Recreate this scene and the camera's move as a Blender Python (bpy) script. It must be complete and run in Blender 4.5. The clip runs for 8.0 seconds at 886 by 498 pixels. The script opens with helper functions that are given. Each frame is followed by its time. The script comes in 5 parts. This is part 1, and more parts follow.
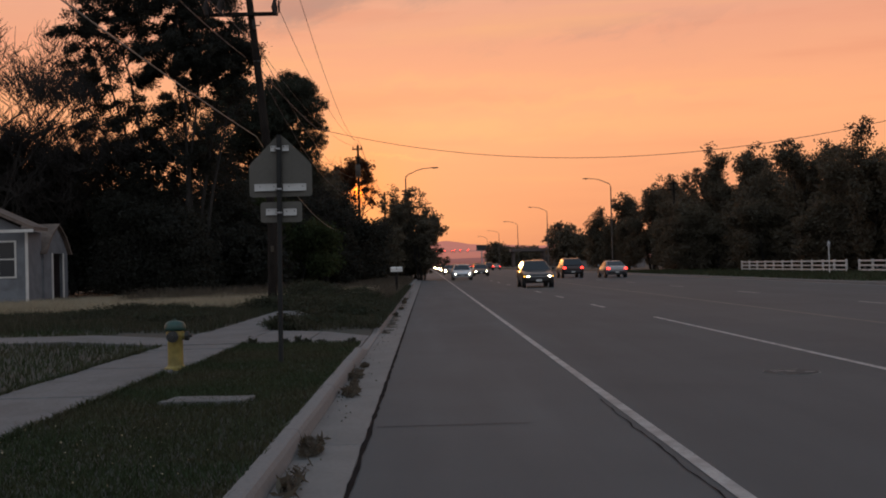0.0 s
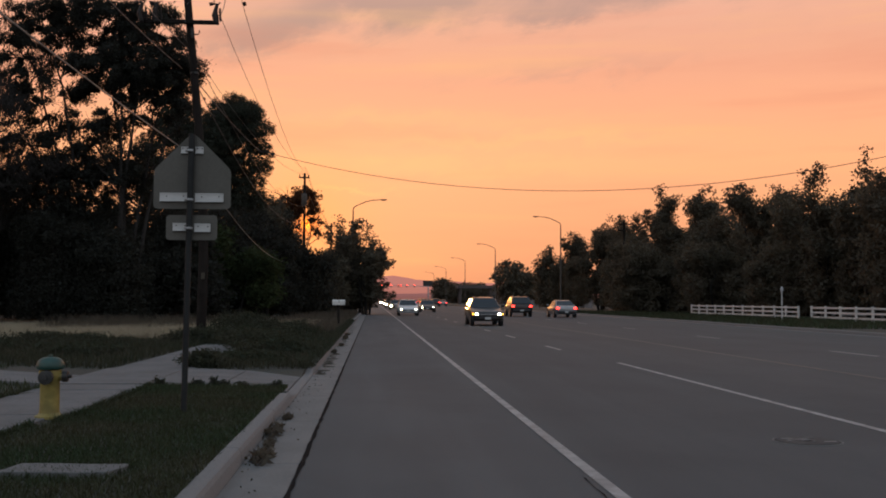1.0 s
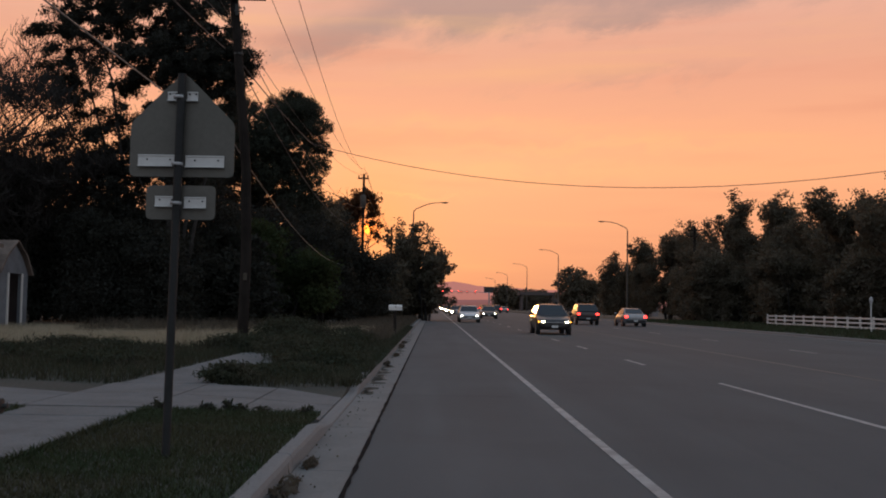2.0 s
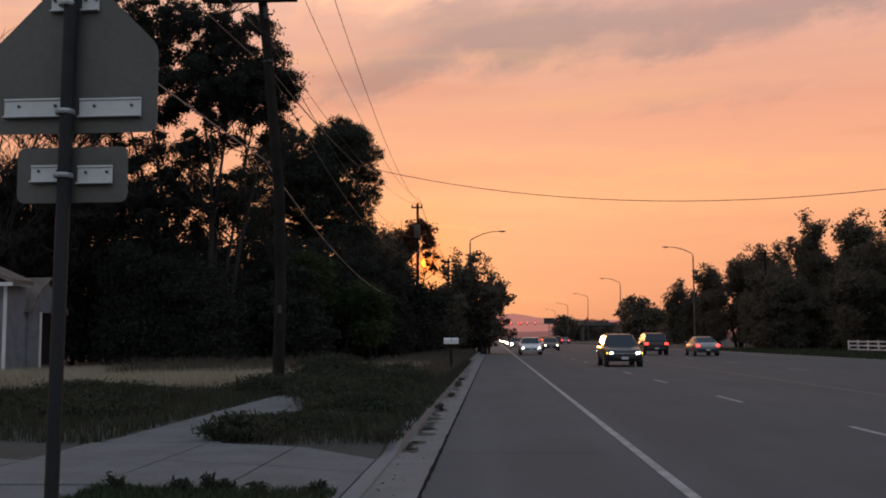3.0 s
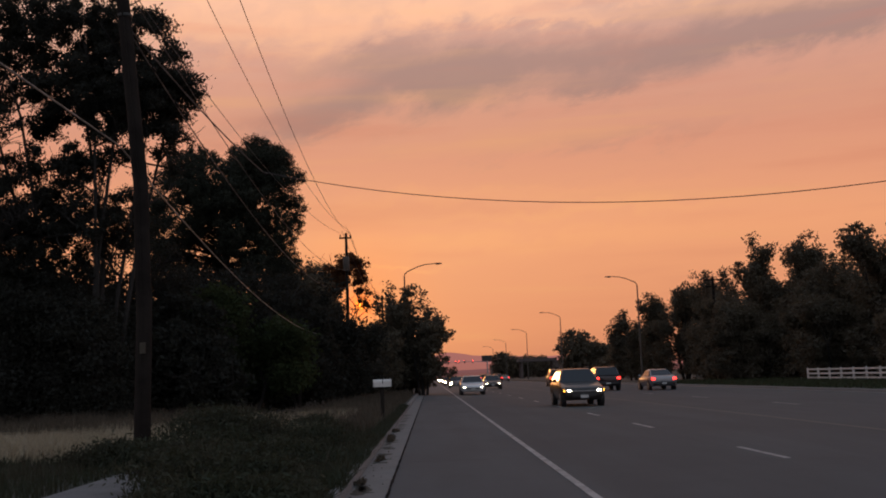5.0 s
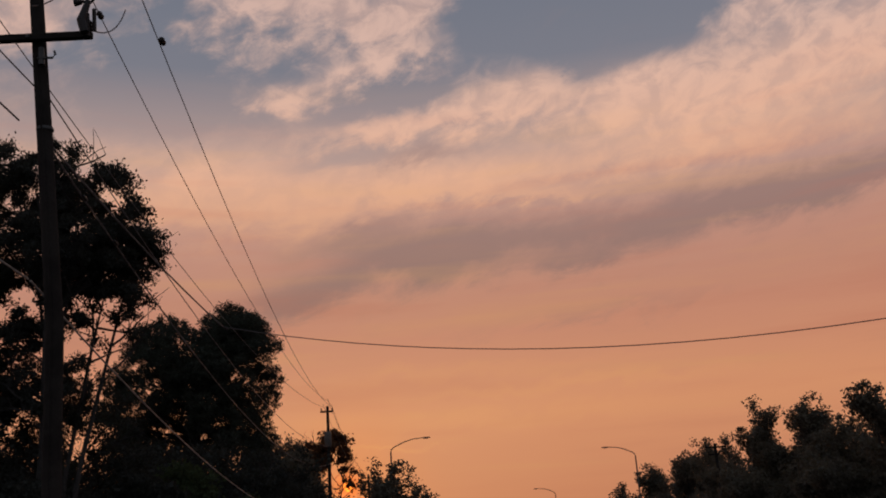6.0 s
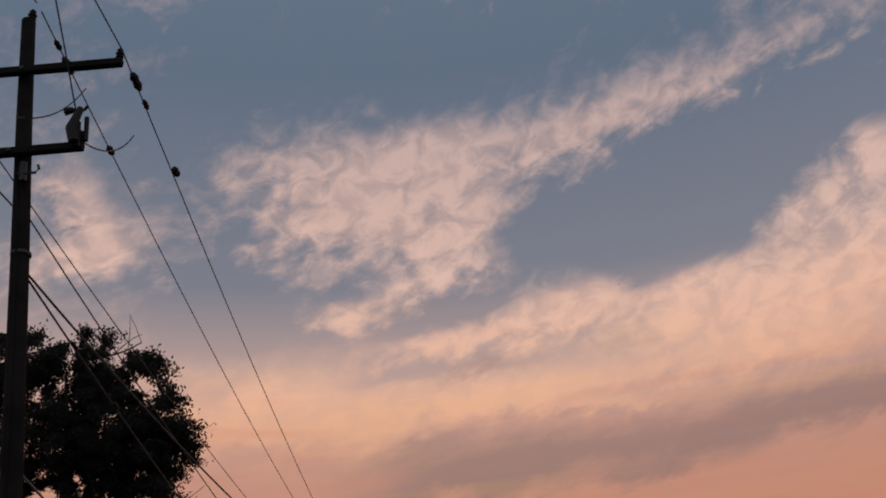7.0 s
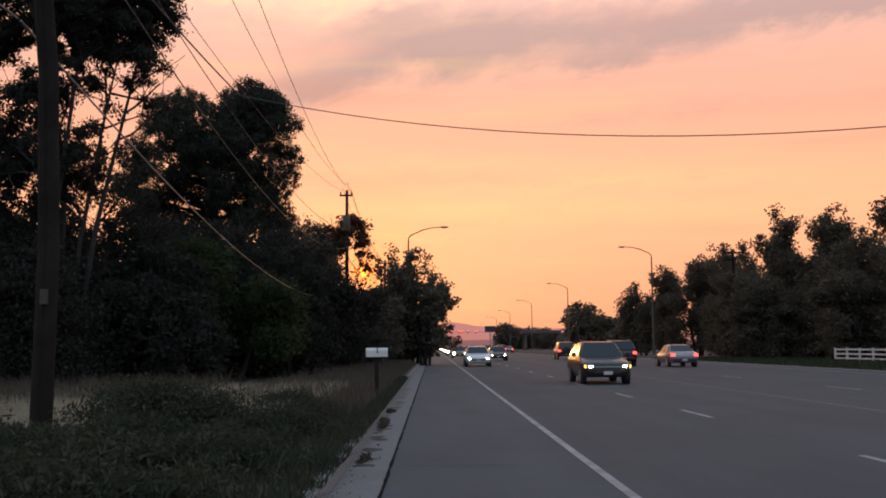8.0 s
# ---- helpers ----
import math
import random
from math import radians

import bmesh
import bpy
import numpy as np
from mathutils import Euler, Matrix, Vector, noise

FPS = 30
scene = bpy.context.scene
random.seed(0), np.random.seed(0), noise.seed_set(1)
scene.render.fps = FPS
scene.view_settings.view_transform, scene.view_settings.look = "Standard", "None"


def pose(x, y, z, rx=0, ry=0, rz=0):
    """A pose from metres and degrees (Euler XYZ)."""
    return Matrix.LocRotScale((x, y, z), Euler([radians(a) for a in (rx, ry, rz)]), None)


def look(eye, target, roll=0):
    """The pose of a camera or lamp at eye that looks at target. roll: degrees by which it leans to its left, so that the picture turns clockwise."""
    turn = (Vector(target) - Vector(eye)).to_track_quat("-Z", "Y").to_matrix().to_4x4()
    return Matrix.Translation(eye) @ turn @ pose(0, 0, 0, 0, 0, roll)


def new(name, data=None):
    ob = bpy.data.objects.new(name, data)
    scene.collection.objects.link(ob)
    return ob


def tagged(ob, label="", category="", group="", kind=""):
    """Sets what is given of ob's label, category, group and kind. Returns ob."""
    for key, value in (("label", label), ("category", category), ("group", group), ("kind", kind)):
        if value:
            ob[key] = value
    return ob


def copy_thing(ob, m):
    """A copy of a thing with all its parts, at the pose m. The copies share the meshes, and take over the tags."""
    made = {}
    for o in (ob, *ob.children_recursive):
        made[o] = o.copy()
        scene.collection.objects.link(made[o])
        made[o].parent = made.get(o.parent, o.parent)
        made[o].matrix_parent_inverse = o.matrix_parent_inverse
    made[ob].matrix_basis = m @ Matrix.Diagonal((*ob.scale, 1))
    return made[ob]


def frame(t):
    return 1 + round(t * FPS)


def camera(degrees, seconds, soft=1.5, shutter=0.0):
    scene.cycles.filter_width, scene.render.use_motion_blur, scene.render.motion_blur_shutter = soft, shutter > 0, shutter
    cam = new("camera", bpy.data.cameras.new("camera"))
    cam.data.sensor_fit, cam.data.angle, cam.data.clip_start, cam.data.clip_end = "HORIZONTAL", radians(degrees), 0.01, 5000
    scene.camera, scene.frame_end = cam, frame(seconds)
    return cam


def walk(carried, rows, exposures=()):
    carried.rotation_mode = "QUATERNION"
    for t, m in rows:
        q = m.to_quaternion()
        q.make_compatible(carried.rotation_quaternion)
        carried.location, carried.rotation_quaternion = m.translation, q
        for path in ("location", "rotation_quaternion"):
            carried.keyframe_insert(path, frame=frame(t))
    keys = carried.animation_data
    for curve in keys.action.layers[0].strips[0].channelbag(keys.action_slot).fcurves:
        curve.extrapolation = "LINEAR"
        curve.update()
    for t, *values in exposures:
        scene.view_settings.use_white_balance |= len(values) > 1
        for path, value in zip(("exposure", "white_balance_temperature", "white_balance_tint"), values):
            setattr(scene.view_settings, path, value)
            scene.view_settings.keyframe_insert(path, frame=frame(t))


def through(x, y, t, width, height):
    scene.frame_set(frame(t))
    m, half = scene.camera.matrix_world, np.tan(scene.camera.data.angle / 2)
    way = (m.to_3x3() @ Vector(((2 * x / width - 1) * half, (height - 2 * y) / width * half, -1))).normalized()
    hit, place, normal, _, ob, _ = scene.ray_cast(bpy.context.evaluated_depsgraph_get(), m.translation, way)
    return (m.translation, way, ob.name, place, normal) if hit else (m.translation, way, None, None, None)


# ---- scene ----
cam = camera(46.73, 8.0, soft=1.9)
PATH = [
    (0.0, 0.028, 1.078, 1.408, 90.907, 1.473, -0.907),
    (0.5, 0.064, 1.732, 1.395, 91.310, 1.271, -2.071),
    (1.0, 0.090, 3.475, 1.390, 92.857, -0.252, -3.888),
    (1.5, 0.116, 5.114, 1.391, 92.877, -1.029, -2.714),
    (3.0, 0.149, 10.132, 1.370, 94.982, 0.222, 2.772),
    (3.5, 0.124, 11.763, 1.391, 96.085, -0.274, 2.507),
    (4.0, 0.063, 13.373, 1.350, 96.569, -0.088, 1.562),
    (5.3, 0.063, 17.586, 1.390, 97.749, 2.476, -1.694),
    (5.5, 0.038, 18.246, 1.370, 98.978, 2.534, -2.269),
    (6.0, 0.149, 20.144, 1.373, 106.913, 3.868, -2.241),
    (6.2, 0.198, 20.853, 1.401, 111.249, 4.567, -1.749),
    (6.5, 0.205, 21.909, 1.398, 117.248, 5.078, -0.830),
    (7.0, 0.217, 23.657, 1.425, 118.956, 4.670, 0.408),
    (7.3, 0.197, 24.605, 1.406, 109.876, 3.533, 0.215),
    (7.5, 0.148, 25.270, 1.371, 103.765, 2.497, -0.114),
    (7.7, 0.038, 25.600, 1.330, 99.700, 1.269, -0.489),
    (7.8, 0.030, 24.800, 1.350, 97.750, 1.000, -0.520),
    (7.9, 0.020, 23.300, 1.380, 96.150, 0.700, -0.570),
    (8.0, 0.003, 21.700, 1.402, 95.450, 0.467, -0.624),
]
walk(cam, [(t, pose(x, y, z, rx, 0, rz) @ pose(0, 0, 0, 0, 0, -lean)) for t, x, y, z, rx, lean, rz in PATH],
     exposures=[(0.0, 0.06, 6550, 5), (0.5, 0.24, 6500, 2), (1.5, 0.12, 6300, 3), (3.5, 0.08, 6080, 4), (4.2, -0.12, 6300, 10), (5.4, -0.37, 6450, 10),
                (6.0, -0.67, 6350, 10), (6.6, -0.76, 6250, 10), (7.1, -0.55, 6250, 10), (7.6, -0.13, 6300, 10), (8.0, 0.42, 5900, 3)])

# ---- sky and sun ----
SUN_AZ, SUN_EL = -3.75, 4.2
world = bpy.data.worlds.new("dusk_sky")
scene.world = world
world.use_nodes = True
WT = world.node_tree
WT.nodes.clear()


def lin(r, g, b):
    """sRGB 0..255 to linear."""
    return tuple((c / 255 / 12.92) if c <= 10 else ((c / 255 + 0.055) / 1.055) ** 2.4 for c in (r, g, b)) + (1.0,)


class Net:
    """Short-hand for building node trees."""

    def __init__(self, tree):
        self.t = tree

    def n(self, kind, **kw):
        nd = self.t.nodes.new(kind)
        for k, v in kw.items():
            setattr(nd, k, v)
        return nd

    def put(self, sock, v):
        if isinstance(v, bpy.types.NodeSocket):
            self.t.links.new(v, sock)
        else:
            sock.default_value = v

    def m(self, op, a, b=0.0, c=0.0, clamp=False):
        nd = self.n("ShaderNodeMath", operation=op, use_clamp=clamp)
        for s, v in zip(nd.inputs, (a, b, c)):
            self.put(s, v)
        return nd.outputs[0]

    def mix(self, f, a, b, blend="MIX"):
        nd = self.n("ShaderNodeMix", data_type="RGBA", blend_type=blend)
        self.put(nd.inputs[0], f)
        self.put(nd.inputs[6], a)
        self.put(nd.inputs[7], b)
        return nd.outputs[2]

    def ramp(self, f, stops, ease="EASE"):
        nd = self.n("ShaderNodeValToRGB")
        nd.color_ramp.interpolation = ease
        el = nd.color_ramp.elements
        while len(el) < len(stops):
            el.new(0.5)
        for e, (p, c) in zip(el, stops):
            e.position = p
            e.color = c if len(c) == 4 else (*c, 1)
        self.put(nd.inputs[0], f)
        return nd.outputs[0]

    def noise(self, vec, scale, detail=5.0, rough=0.55, dist=0.0):
        nd = self.n("ShaderNodeTexNoise")
        self.put(nd.inputs["Vector"], vec)
        nd.inputs["Scale"].default_value = scale
        nd.inputs["Detail"].default_value = detail
        nd.inputs["Roughness"].default_value = rough
        nd.inputs["Distortion"].default_value = dist
        return nd.outputs["Fac"]

    def step(self, v, lo, hi):
        nd = self.n("ShaderNodeMapRange", interpolation_type="SMOOTHSTEP")
        self.put(nd.inputs[0], v)
        nd.inputs[1].default_value, nd.inputs[2].default_value = lo, hi
        return nd.outputs[0]


W = Net(WT)
sep = W.n("ShaderNodeSeparateXYZ")
W.put(sep.inputs[0], W.n("ShaderNodeTexCoord").outputs["Generated"])
dx, dy, dz = sep.outputs
DEG = 57.29578
elev = W.m("MULTIPLY", W.m("ARCSINE", dz), DEG)
azim = W.m("MULTIPLY", W.m("ARCTAN2", dx, dy), DEG)
flat = W.n("ShaderNodeCombineXYZ")
W.put(flat.inputs[0], W.m("MULTIPLY", azim, 0.1))
W.put(flat.inputs[1], W.m("ADD", W.m("MULTIPLY", elev, 0.22), W.m("MULTIPLY", azim, -0.045)))
P = flat.outputs[0]
n_big = W.noise(P, 0.75, 7.0, 0.58, 0.5)
n_fine = W.noise(P, 2.4, 8.0, 0.62, 0.35)
puffs = W.n("ShaderNodeCombineXYZ")
W.put(puffs.inputs[0], W.m("MULTIPLY", azim, 0.1))
W.put(puffs.inputs[1], W.m("ADD", W.m("MULTIPLY", elev, 0.14), W.m("MULTIPLY", azim, -0.02)))
n_tiny = W.noise(puffs.outputs[0], 5.5, 7.0, 0.6, 0.5)
n_soft = W.noise(P, 0.5, 3.0, 0.5, 0.3)
drift = W.n("ShaderNodeCombineXYZ")
W.put(drift.inputs[0], W.m("ADD", azim, W.m("MULTIPLY_ADD", W.m("SUBTRACT", n_big, 0.5), 5.5, W.m("MULTIPLY", W.m("SUBTRACT", n_tiny, 0.5), 2.2))))
W.put(drift.inputs[1], W.m("ADD", elev, W.m("MULTIPLY_ADD", W.m("SUBTRACT", n_fine, 0.5), 3.0, W.m("MULTIPLY", W.m("SUBTRACT", n_tiny, 0.5), 1.0))))


def patches(rows):
    """The sum of soft patches of cloud: azimuth, elevation, two half-widths and tilt, in degrees, and weight."""
    out = 0.0
    for a0, e0, ra, re, tilt, amp in rows:
        mp = W.n("ShaderNodeMapping", vector_type="TEXTURE")
        W.put(mp.inputs[0], drift.outputs[0])
        mp.inputs["Location"].default_value = (a0, e0, 0)
        mp.inputs["Rotation"].default_value = (0, 0, radians(tilt))
        mp.inputs["Scale"].default_value = (ra, re, 1)
        sq = W.n("ShaderNodeVectorMath", operation="DOT_PRODUCT")
        W.put(sq.inputs[0], mp.outputs[0])
        W.put(sq.inputs[1], mp.outputs[0])
        out = W.m("MULTIPLY_ADD", W.m("POWER", 0.3679, sq.outputs["Value"]), amp, out)
    return out


e01 = W.m("DIVIDE", elev, 90.0, clamp=True)
clear_west = W.ramp(e01, [
    (0.0, lin(202, 124, 104)), (0.03, lin(234, 150, 112)), (0.085, lin(255, 172, 124)), (0.135, lin(238, 162, 130)),
    (0.185, lin(222, 162, 140)), (0.245, lin(190, 160, 150)), (0.30, lin(128, 128, 138)), (0.43, lin(99, 112, 129)), (1.0, lin(126, 142, 164))], "LINEAR")
clear_east = W.ramp(e01, [
    (0.0, lin(164, 160, 166)), (0.12, lin(190, 184, 188)), (0.3, lin(182, 188, 198)), (0.5, lin(160, 172, 188)), (1.0, lin(126, 142, 164))], "LINEAR")
toward = W.step(W.m("MULTIPLY_ADD", dx, math.sin(radians(SUN_AZ)), W.m("MULTIPLY", dy, math.cos(radians(SUN_AZ)))), -0.45, 0.75)
clear = W.mix(toward, clear_east, clear_west)
# lit cloud: the mottled main bank and its arm, the smooth bank beside it, low streaks, and the clear gaps
main_bank = patches(((-3.5, 32.4, 7.0, 2.2, 3, 0.95), (-1.5, 34.6, 5.0, 1.4, 5, 0.7), (0.6, 29.7, 4.2, 1.5, 12, 1.0), (-7.5, 30.2, 5.0, 2.0, 10, 0.6), (-10.5, 33.8, 4.0, 1.4, 0, 0.4),
                     (8.0, 34.3, 6.0, 1.4, 8, 0.75), (16, 35.8, 6.5, 1.7, 6, 0.6), (24, 37, 5, 1.6, 5, 0.2), (-1.0, 27.2, 5.0, 0.7, 15, 0.85), (-7.0, 25.4, 3.2, 0.7, 5, 0.75)))
side_bank = patches(((0.5, 23.8, 4.6, 0.8, 4, 0.9), (6.5, 24.9, 4.5, 1.4, 5, 1.0), (14, 24.6, 4.0, 1.6, 10, 1.0), (20, 23.2, 8.0, 2.3, 5, 0.9), (21.5, 27.6, 4.5, 1.4, 22, 0.8),
                     (27, 25.2, 5.0, 3.2, 0, 0.65), (26.2, 30.3, 1.5, 1.1, 0, 0.8), (-22.6, 30.4, 1.6, 3.0, 25, 0.9), (-23, 28.2, 4.0, 1.1, 20, 0.7), (-17.5, 28.2, 4.0, 0.8, 10, 0.45)))
low_streaks = patches(((3.0, 20.3, 5.0, 0.8, 2, 0.95), (8.0, 19.4, 3.5, 0.4, -3, 0.6), (-11, 20.8, 8.0, 1.8, 8, 0.9), (-6.0, 19.2, 6.0, 1.3, 5, 0.7), (2.0, 21.4, 7.0, 1.0, 3, 0.5), (13, 20.9, 8.0, 1.0, 3, 0.45), (-16, 23, 5.0, 0.9, 8, 0.4), (21, 20.5, 6.0, 0.9, 4, 0.45), (2.6, 16.7, 3.0, 0.35, 3, 0.35)))
gaps = patches(((8.0, 29.3, 4.2, 1.6, 0, 1.4), (16.5, 28.4, 4.5, 1.9, 8, 1.2), (21.5, 32.6, 7.5, 2.0, 8, 1.2), (0.0, 25.5, 3.6, 0.6, 8, 0.9), (-3.0, 40.5, 14, 2.6, 0, 0.7), (-14.6, 27, 3.6, 2.4, 10, 0.6),
                (-13, 24, 5.0, 1.0, 10, 0.45), (-3.5, 22.2, 4.0, 0.7, 5, 0.55), (-16, 36, 4.0, 3.0, 20, 0.5), (10.5, 26.8, 1.6, 0.9, -30, 0.7)))
cover = W.m("SUBTRACT", W.m("ADD", W.m("ADD", main_bank, side_bank), low_streaks), gaps)
cover = W.m("ADD", cover, W.m("MULTIPLY", W.m("SUBTRACT", n_soft, 0.42), 0.9))
rough_part = W.m("MULTIPLY_ADD", W.step(elev, 21.0, 31.0), 0.75, 0.4)
cover = W.m("ADD", cover, W.m("MULTIPLY", W.m("SUBTRACT", n_fine, 0.5), W.m("MULTIPLY", rough_part, 1.3)))
cover = W.m("ADD", cover, W.m("MULTIPLY", W.m("SUBTRACT", n_tiny, 0.5), W.m("MULTIPLY", rough_part, 1.1)))
lit = W.m("MULTIPLY", W.step(cover, -0.12, 1.15), W.step(elev, 9.0, 17.0))
glow_col = W.ramp(e01, [(0.1, lin(252, 176, 120)), (0.22, lin(250, 188, 150)), (0.3, lin(236, 194, 174)), (0.42, lin(200, 172, 165)), (1.0, lin(120, 116, 130))], "LINEAR")
glow_east = W.ramp(e01, [(0.1, lin(150, 125, 135)), (0.45, lin(120, 118, 138)), (1.0, lin(100, 106, 128))], "LINEAR")
shade = W.m("MULTIPLY", W.m("SUBTRACT", 1.0, W.step(n_tiny, 0.36, 0.62)), W.step(elev, 17.0, 29.0))
puff = W.mix(W.m("MULTIPLY", shade, 0.5), W.mix(toward, glow_east, glow_col), lin(164, 142, 140))
sky = W.mix(W.m("MULTIPLY", lit, 0.92), clear, puff)
# mauve bands below it
grey = patches(((13, 17.3, 14, 1.4, 3, 0.9), (24, 17.9, 8.0, 1.0, 3, 0.8), (1.0, 16.9, 6.0, 1.5, 8, 0.8), (-6.5, 14.4, 5.0, 1.1, 12, 0.8), (9.0, 15.5, 7.0, 0.7, 4, 0.5), (1.0, 22.2, 2.6, 0.7, 8, 0.6), (-3.0, 18.0, 4.0, 0.7, 10, 0.5), (11, 12.8, 8.0, 0.6, 3, 0.35)))
grey = W.m("ADD", grey, W.m("MULTIPLY", W.m("SUBTRACT", n_fine, 0.5), 0.8))
sky = W.mix(W.m("MULTIPLY", W.step(grey, 0.0, 1.1), 0.85), sky, lin(168, 134, 126))
# thin streaks low down
streak = W.n("ShaderNodeCombineXYZ")
W.put(streak.inputs[0], W.m("MULTIPLY", azim, 0.05))
W.put(streak.inputs[1], W.m("MULTIPLY", elev, 0.55))
sn = W.noise(streak.outputs[0], 1.1, 4.0, 0.5, 0.2)
sky = W.mix(W.m("MULTIPLY", W.m("MULTIPLY", W.step(sn, 0.5, 0.75), W.step(elev, 28.0, 18.0)), 0.22), sky, lin(255, 190, 118))
sky = W.mix(W.m("MULTIPLY", W.m("MULTIPLY", W.step(W.m("SUBTRACT", 1.0, sn), 0.5, 0.75), W.step(elev, 28.0, 18.0)), 0.24), sky, lin(214, 128, 104))
glint = patches(((-1.6, 6.1, 2.4, 0.13, 0, 1.0), (5.0, 7.4, 9.0, 0.5, 1, 0.5), (9.0, 8.8, 9.0, 0.4, 0, 0.6), (2.0, 9.9, 10, 0.4, 1, 0.4)))
sky = W.mix(W.m("MULTIPLY", glint, 0.45, clamp=True), sky, (1.15, 0.52, 0.20, 1))
# aureole and disc of the low sun
sd = (math.sin(radians(SUN_AZ)) * math.cos(radians(SUN_EL)), math.cos(radians(SUN_AZ)) * math.cos(radians(SUN_EL)), math.sin(radians(SUN_EL)))
dot = W.m("MULTIPLY_ADD", dx, sd[0], W.m("MULTIPLY_ADD", dy, sd[1], W.m("MULTIPLY", dz, sd[2])))
off = W.m("MULTIPLY", W.m("ARCCOSINE", W.m("MINIMUM", dot, 1.0)), DEG)
aur = W.m("EXPONENT", W.m("MULTIPLY", W.m("MULTIPLY", off, off), -1 / 10.0))
sky = W.mix(W.m("MULTIPLY", aur, 0.55), sky, (1.2, 0.38, 0.11, 1))
aur2 = W.m("EXPONENT", W.m("MULTIPLY", W.m("MULTIPLY", off, off), -1 / 0.5))
sky = W.mix(W.m("MULTIPLY", aur2, 0.9), sky, (1.9, 0.33, 0.04, 1))
disc = W.m("SUBTRACT", 1.0, W.step(off, 0.22, 0.32))
sky = W.mix(disc, sky, (4.0, 0.85, 0.07, 1))
lift = W.m("MULTIPLY_ADD", W.step(elev, 13.0, 24.0), 0.42, 1.0)
lifted = W.n("ShaderNodeCombineXYZ")
for q in range(3):
    W.put(lifted.inputs[q], lift)
sky = W.mix(1.0, sky, lifted.outputs[0], "MULTIPLY")
below = W.step(elev, -2.0, 0.0)
sky = W.mix(below, lin(70, 55, 52), sky)
nish = W.n("ShaderNodeTexSky", sky_type="NISHITA", sun_disc=False, sun_elevation=radians(SUN_EL), sun_rotation=radians(SUN_AZ))
bg1, bg2 = W.n("ShaderNodeBackground"), W.n("ShaderNodeBackground")
W.put(bg1.inputs[0], sky)
bg1.inputs[1].default_value = 1.0
W.put(bg2.inputs[0], nish.outputs[0])
bg2.inputs[1].default_value = 0.004
add = W.n("ShaderNodeAddShader")
W.put(add.inputs[0], bg1.outputs[0])
W.put(add.inputs[1], bg2.outputs[0])
W.put(W.n("ShaderNodeOutputWorld").inputs[0], add.outputs[0])

sun = new("sun", bpy.data.lights.new("sun", "SUN"))
sun.data.energy, sun.data.angle, sun.data.color = 0.15, radians(1.0), (1.0, 0.42, 0.12)
sun.matrix_world = look(Vector(sd) * 300, (0, 0, 0))


# ---- materials ----
def material(name, base, rough=0.8, vary=0.25, scale=3.0, fine=40.0, bump=0.2, bump_scale=60.0, metal=0.0, second=None, island=0.0, spec=0.5, coat=0.0):
    """A surface with stains at one scale, grain at another and a fine relief."""
    mt = bpy.data.materials.new(name)
    mt.use_nodes = True
    N = Net(mt.node_tree)
    bs = mt.node_tree.nodes["Principled BSDF"]
    obj = N.n("ShaderNodeTexCoord").outputs["Object"]
    geo = N.n("ShaderNodeNewGeometry").outputs["Position"]
    big = N.noise(geo, scale, 5.0, 0.6, 0.3)
    sml = N.noise(obj, fine, 4.0, 0.6)
    base = (*base, 1)
    other = (*second, 1) if second else tuple(c * 0.45 for c in base[:3]) + (1,)
    col = N.mix(N.m("MULTIPLY", N.step(big, 0.35, 0.7), min(1.0, vary * 2)), base, other)
    col = N.mix(N.m("MULTIPLY", N.step(sml, 0.35, 0.7), vary), col, tuple(c * 0.55 for c in base[:3]) + (1,))
    if island:
        isl = N.n("ShaderNodeNewGeometry").outputs["Random Per Island"]
        hs = N.n("ShaderNodeHueSaturation")
        N.put(hs.inputs["Value"], N.m("MULTIPLY_ADD", isl, island * 2, 1 - island))
        N.put(hs.inputs["Hue"], N.m("MULTIPLY_ADD", isl, 0.04, 0.48))
        N.put(hs.inputs["Color"], col)
        col = hs.outputs[0]
    N.put(bs.inputs["Base Color"], col)
    N.put(bs.inputs["Roughness"], N.m("MULTIPLY_ADD", sml, 0.2, rough - 0.1, clamp=True))
    bs.inputs["Metallic"].default_value = metal
    bs.inputs["Specular IOR Level"].default_value = spec
    bs.inputs["Coat Weight"].default_value = coat
    if bump:
        bp = N.n("ShaderNodeBump")
        bp.inputs["Strength"].default_value = bump
        bp.inputs["Distance"].default_value = 0.01
        N.put(bp.inputs["Height"], N.noise(obj, bump_scale, 5.0, 0.6))
        N.put(bs.inputs["Normal"], bp.outputs[0])
    return mt


def leafy(name, base, second, through=0.3, island=0.35):
    """Foliage: matt on top, letting some light through."""
    mt = material(name, base, 0.65, 0.4, 0.6, 12.0, 0.0, second=second, island=island, spec=0.04)
    N = Net(mt.node_tree)
    bs = mt.node_tree.nodes["Principled BSDF"]
    tr = N.n("ShaderNodeBsdfTranslucent")
    tr.inputs[0].default_value = (base[0] * 1.6, base[1] * 1.4, base[2], 1)
    ms = N.n("ShaderNodeMixShader")
    ms.inputs[0].default_value = through
    N.put(ms.inputs[1], bs.outputs[0])
    N.put(ms.inputs[2], tr.outputs[0])
    N.put(mt.node_tree.nodes["Material Output"].inputs[0], ms.outputs[0])
    return mt


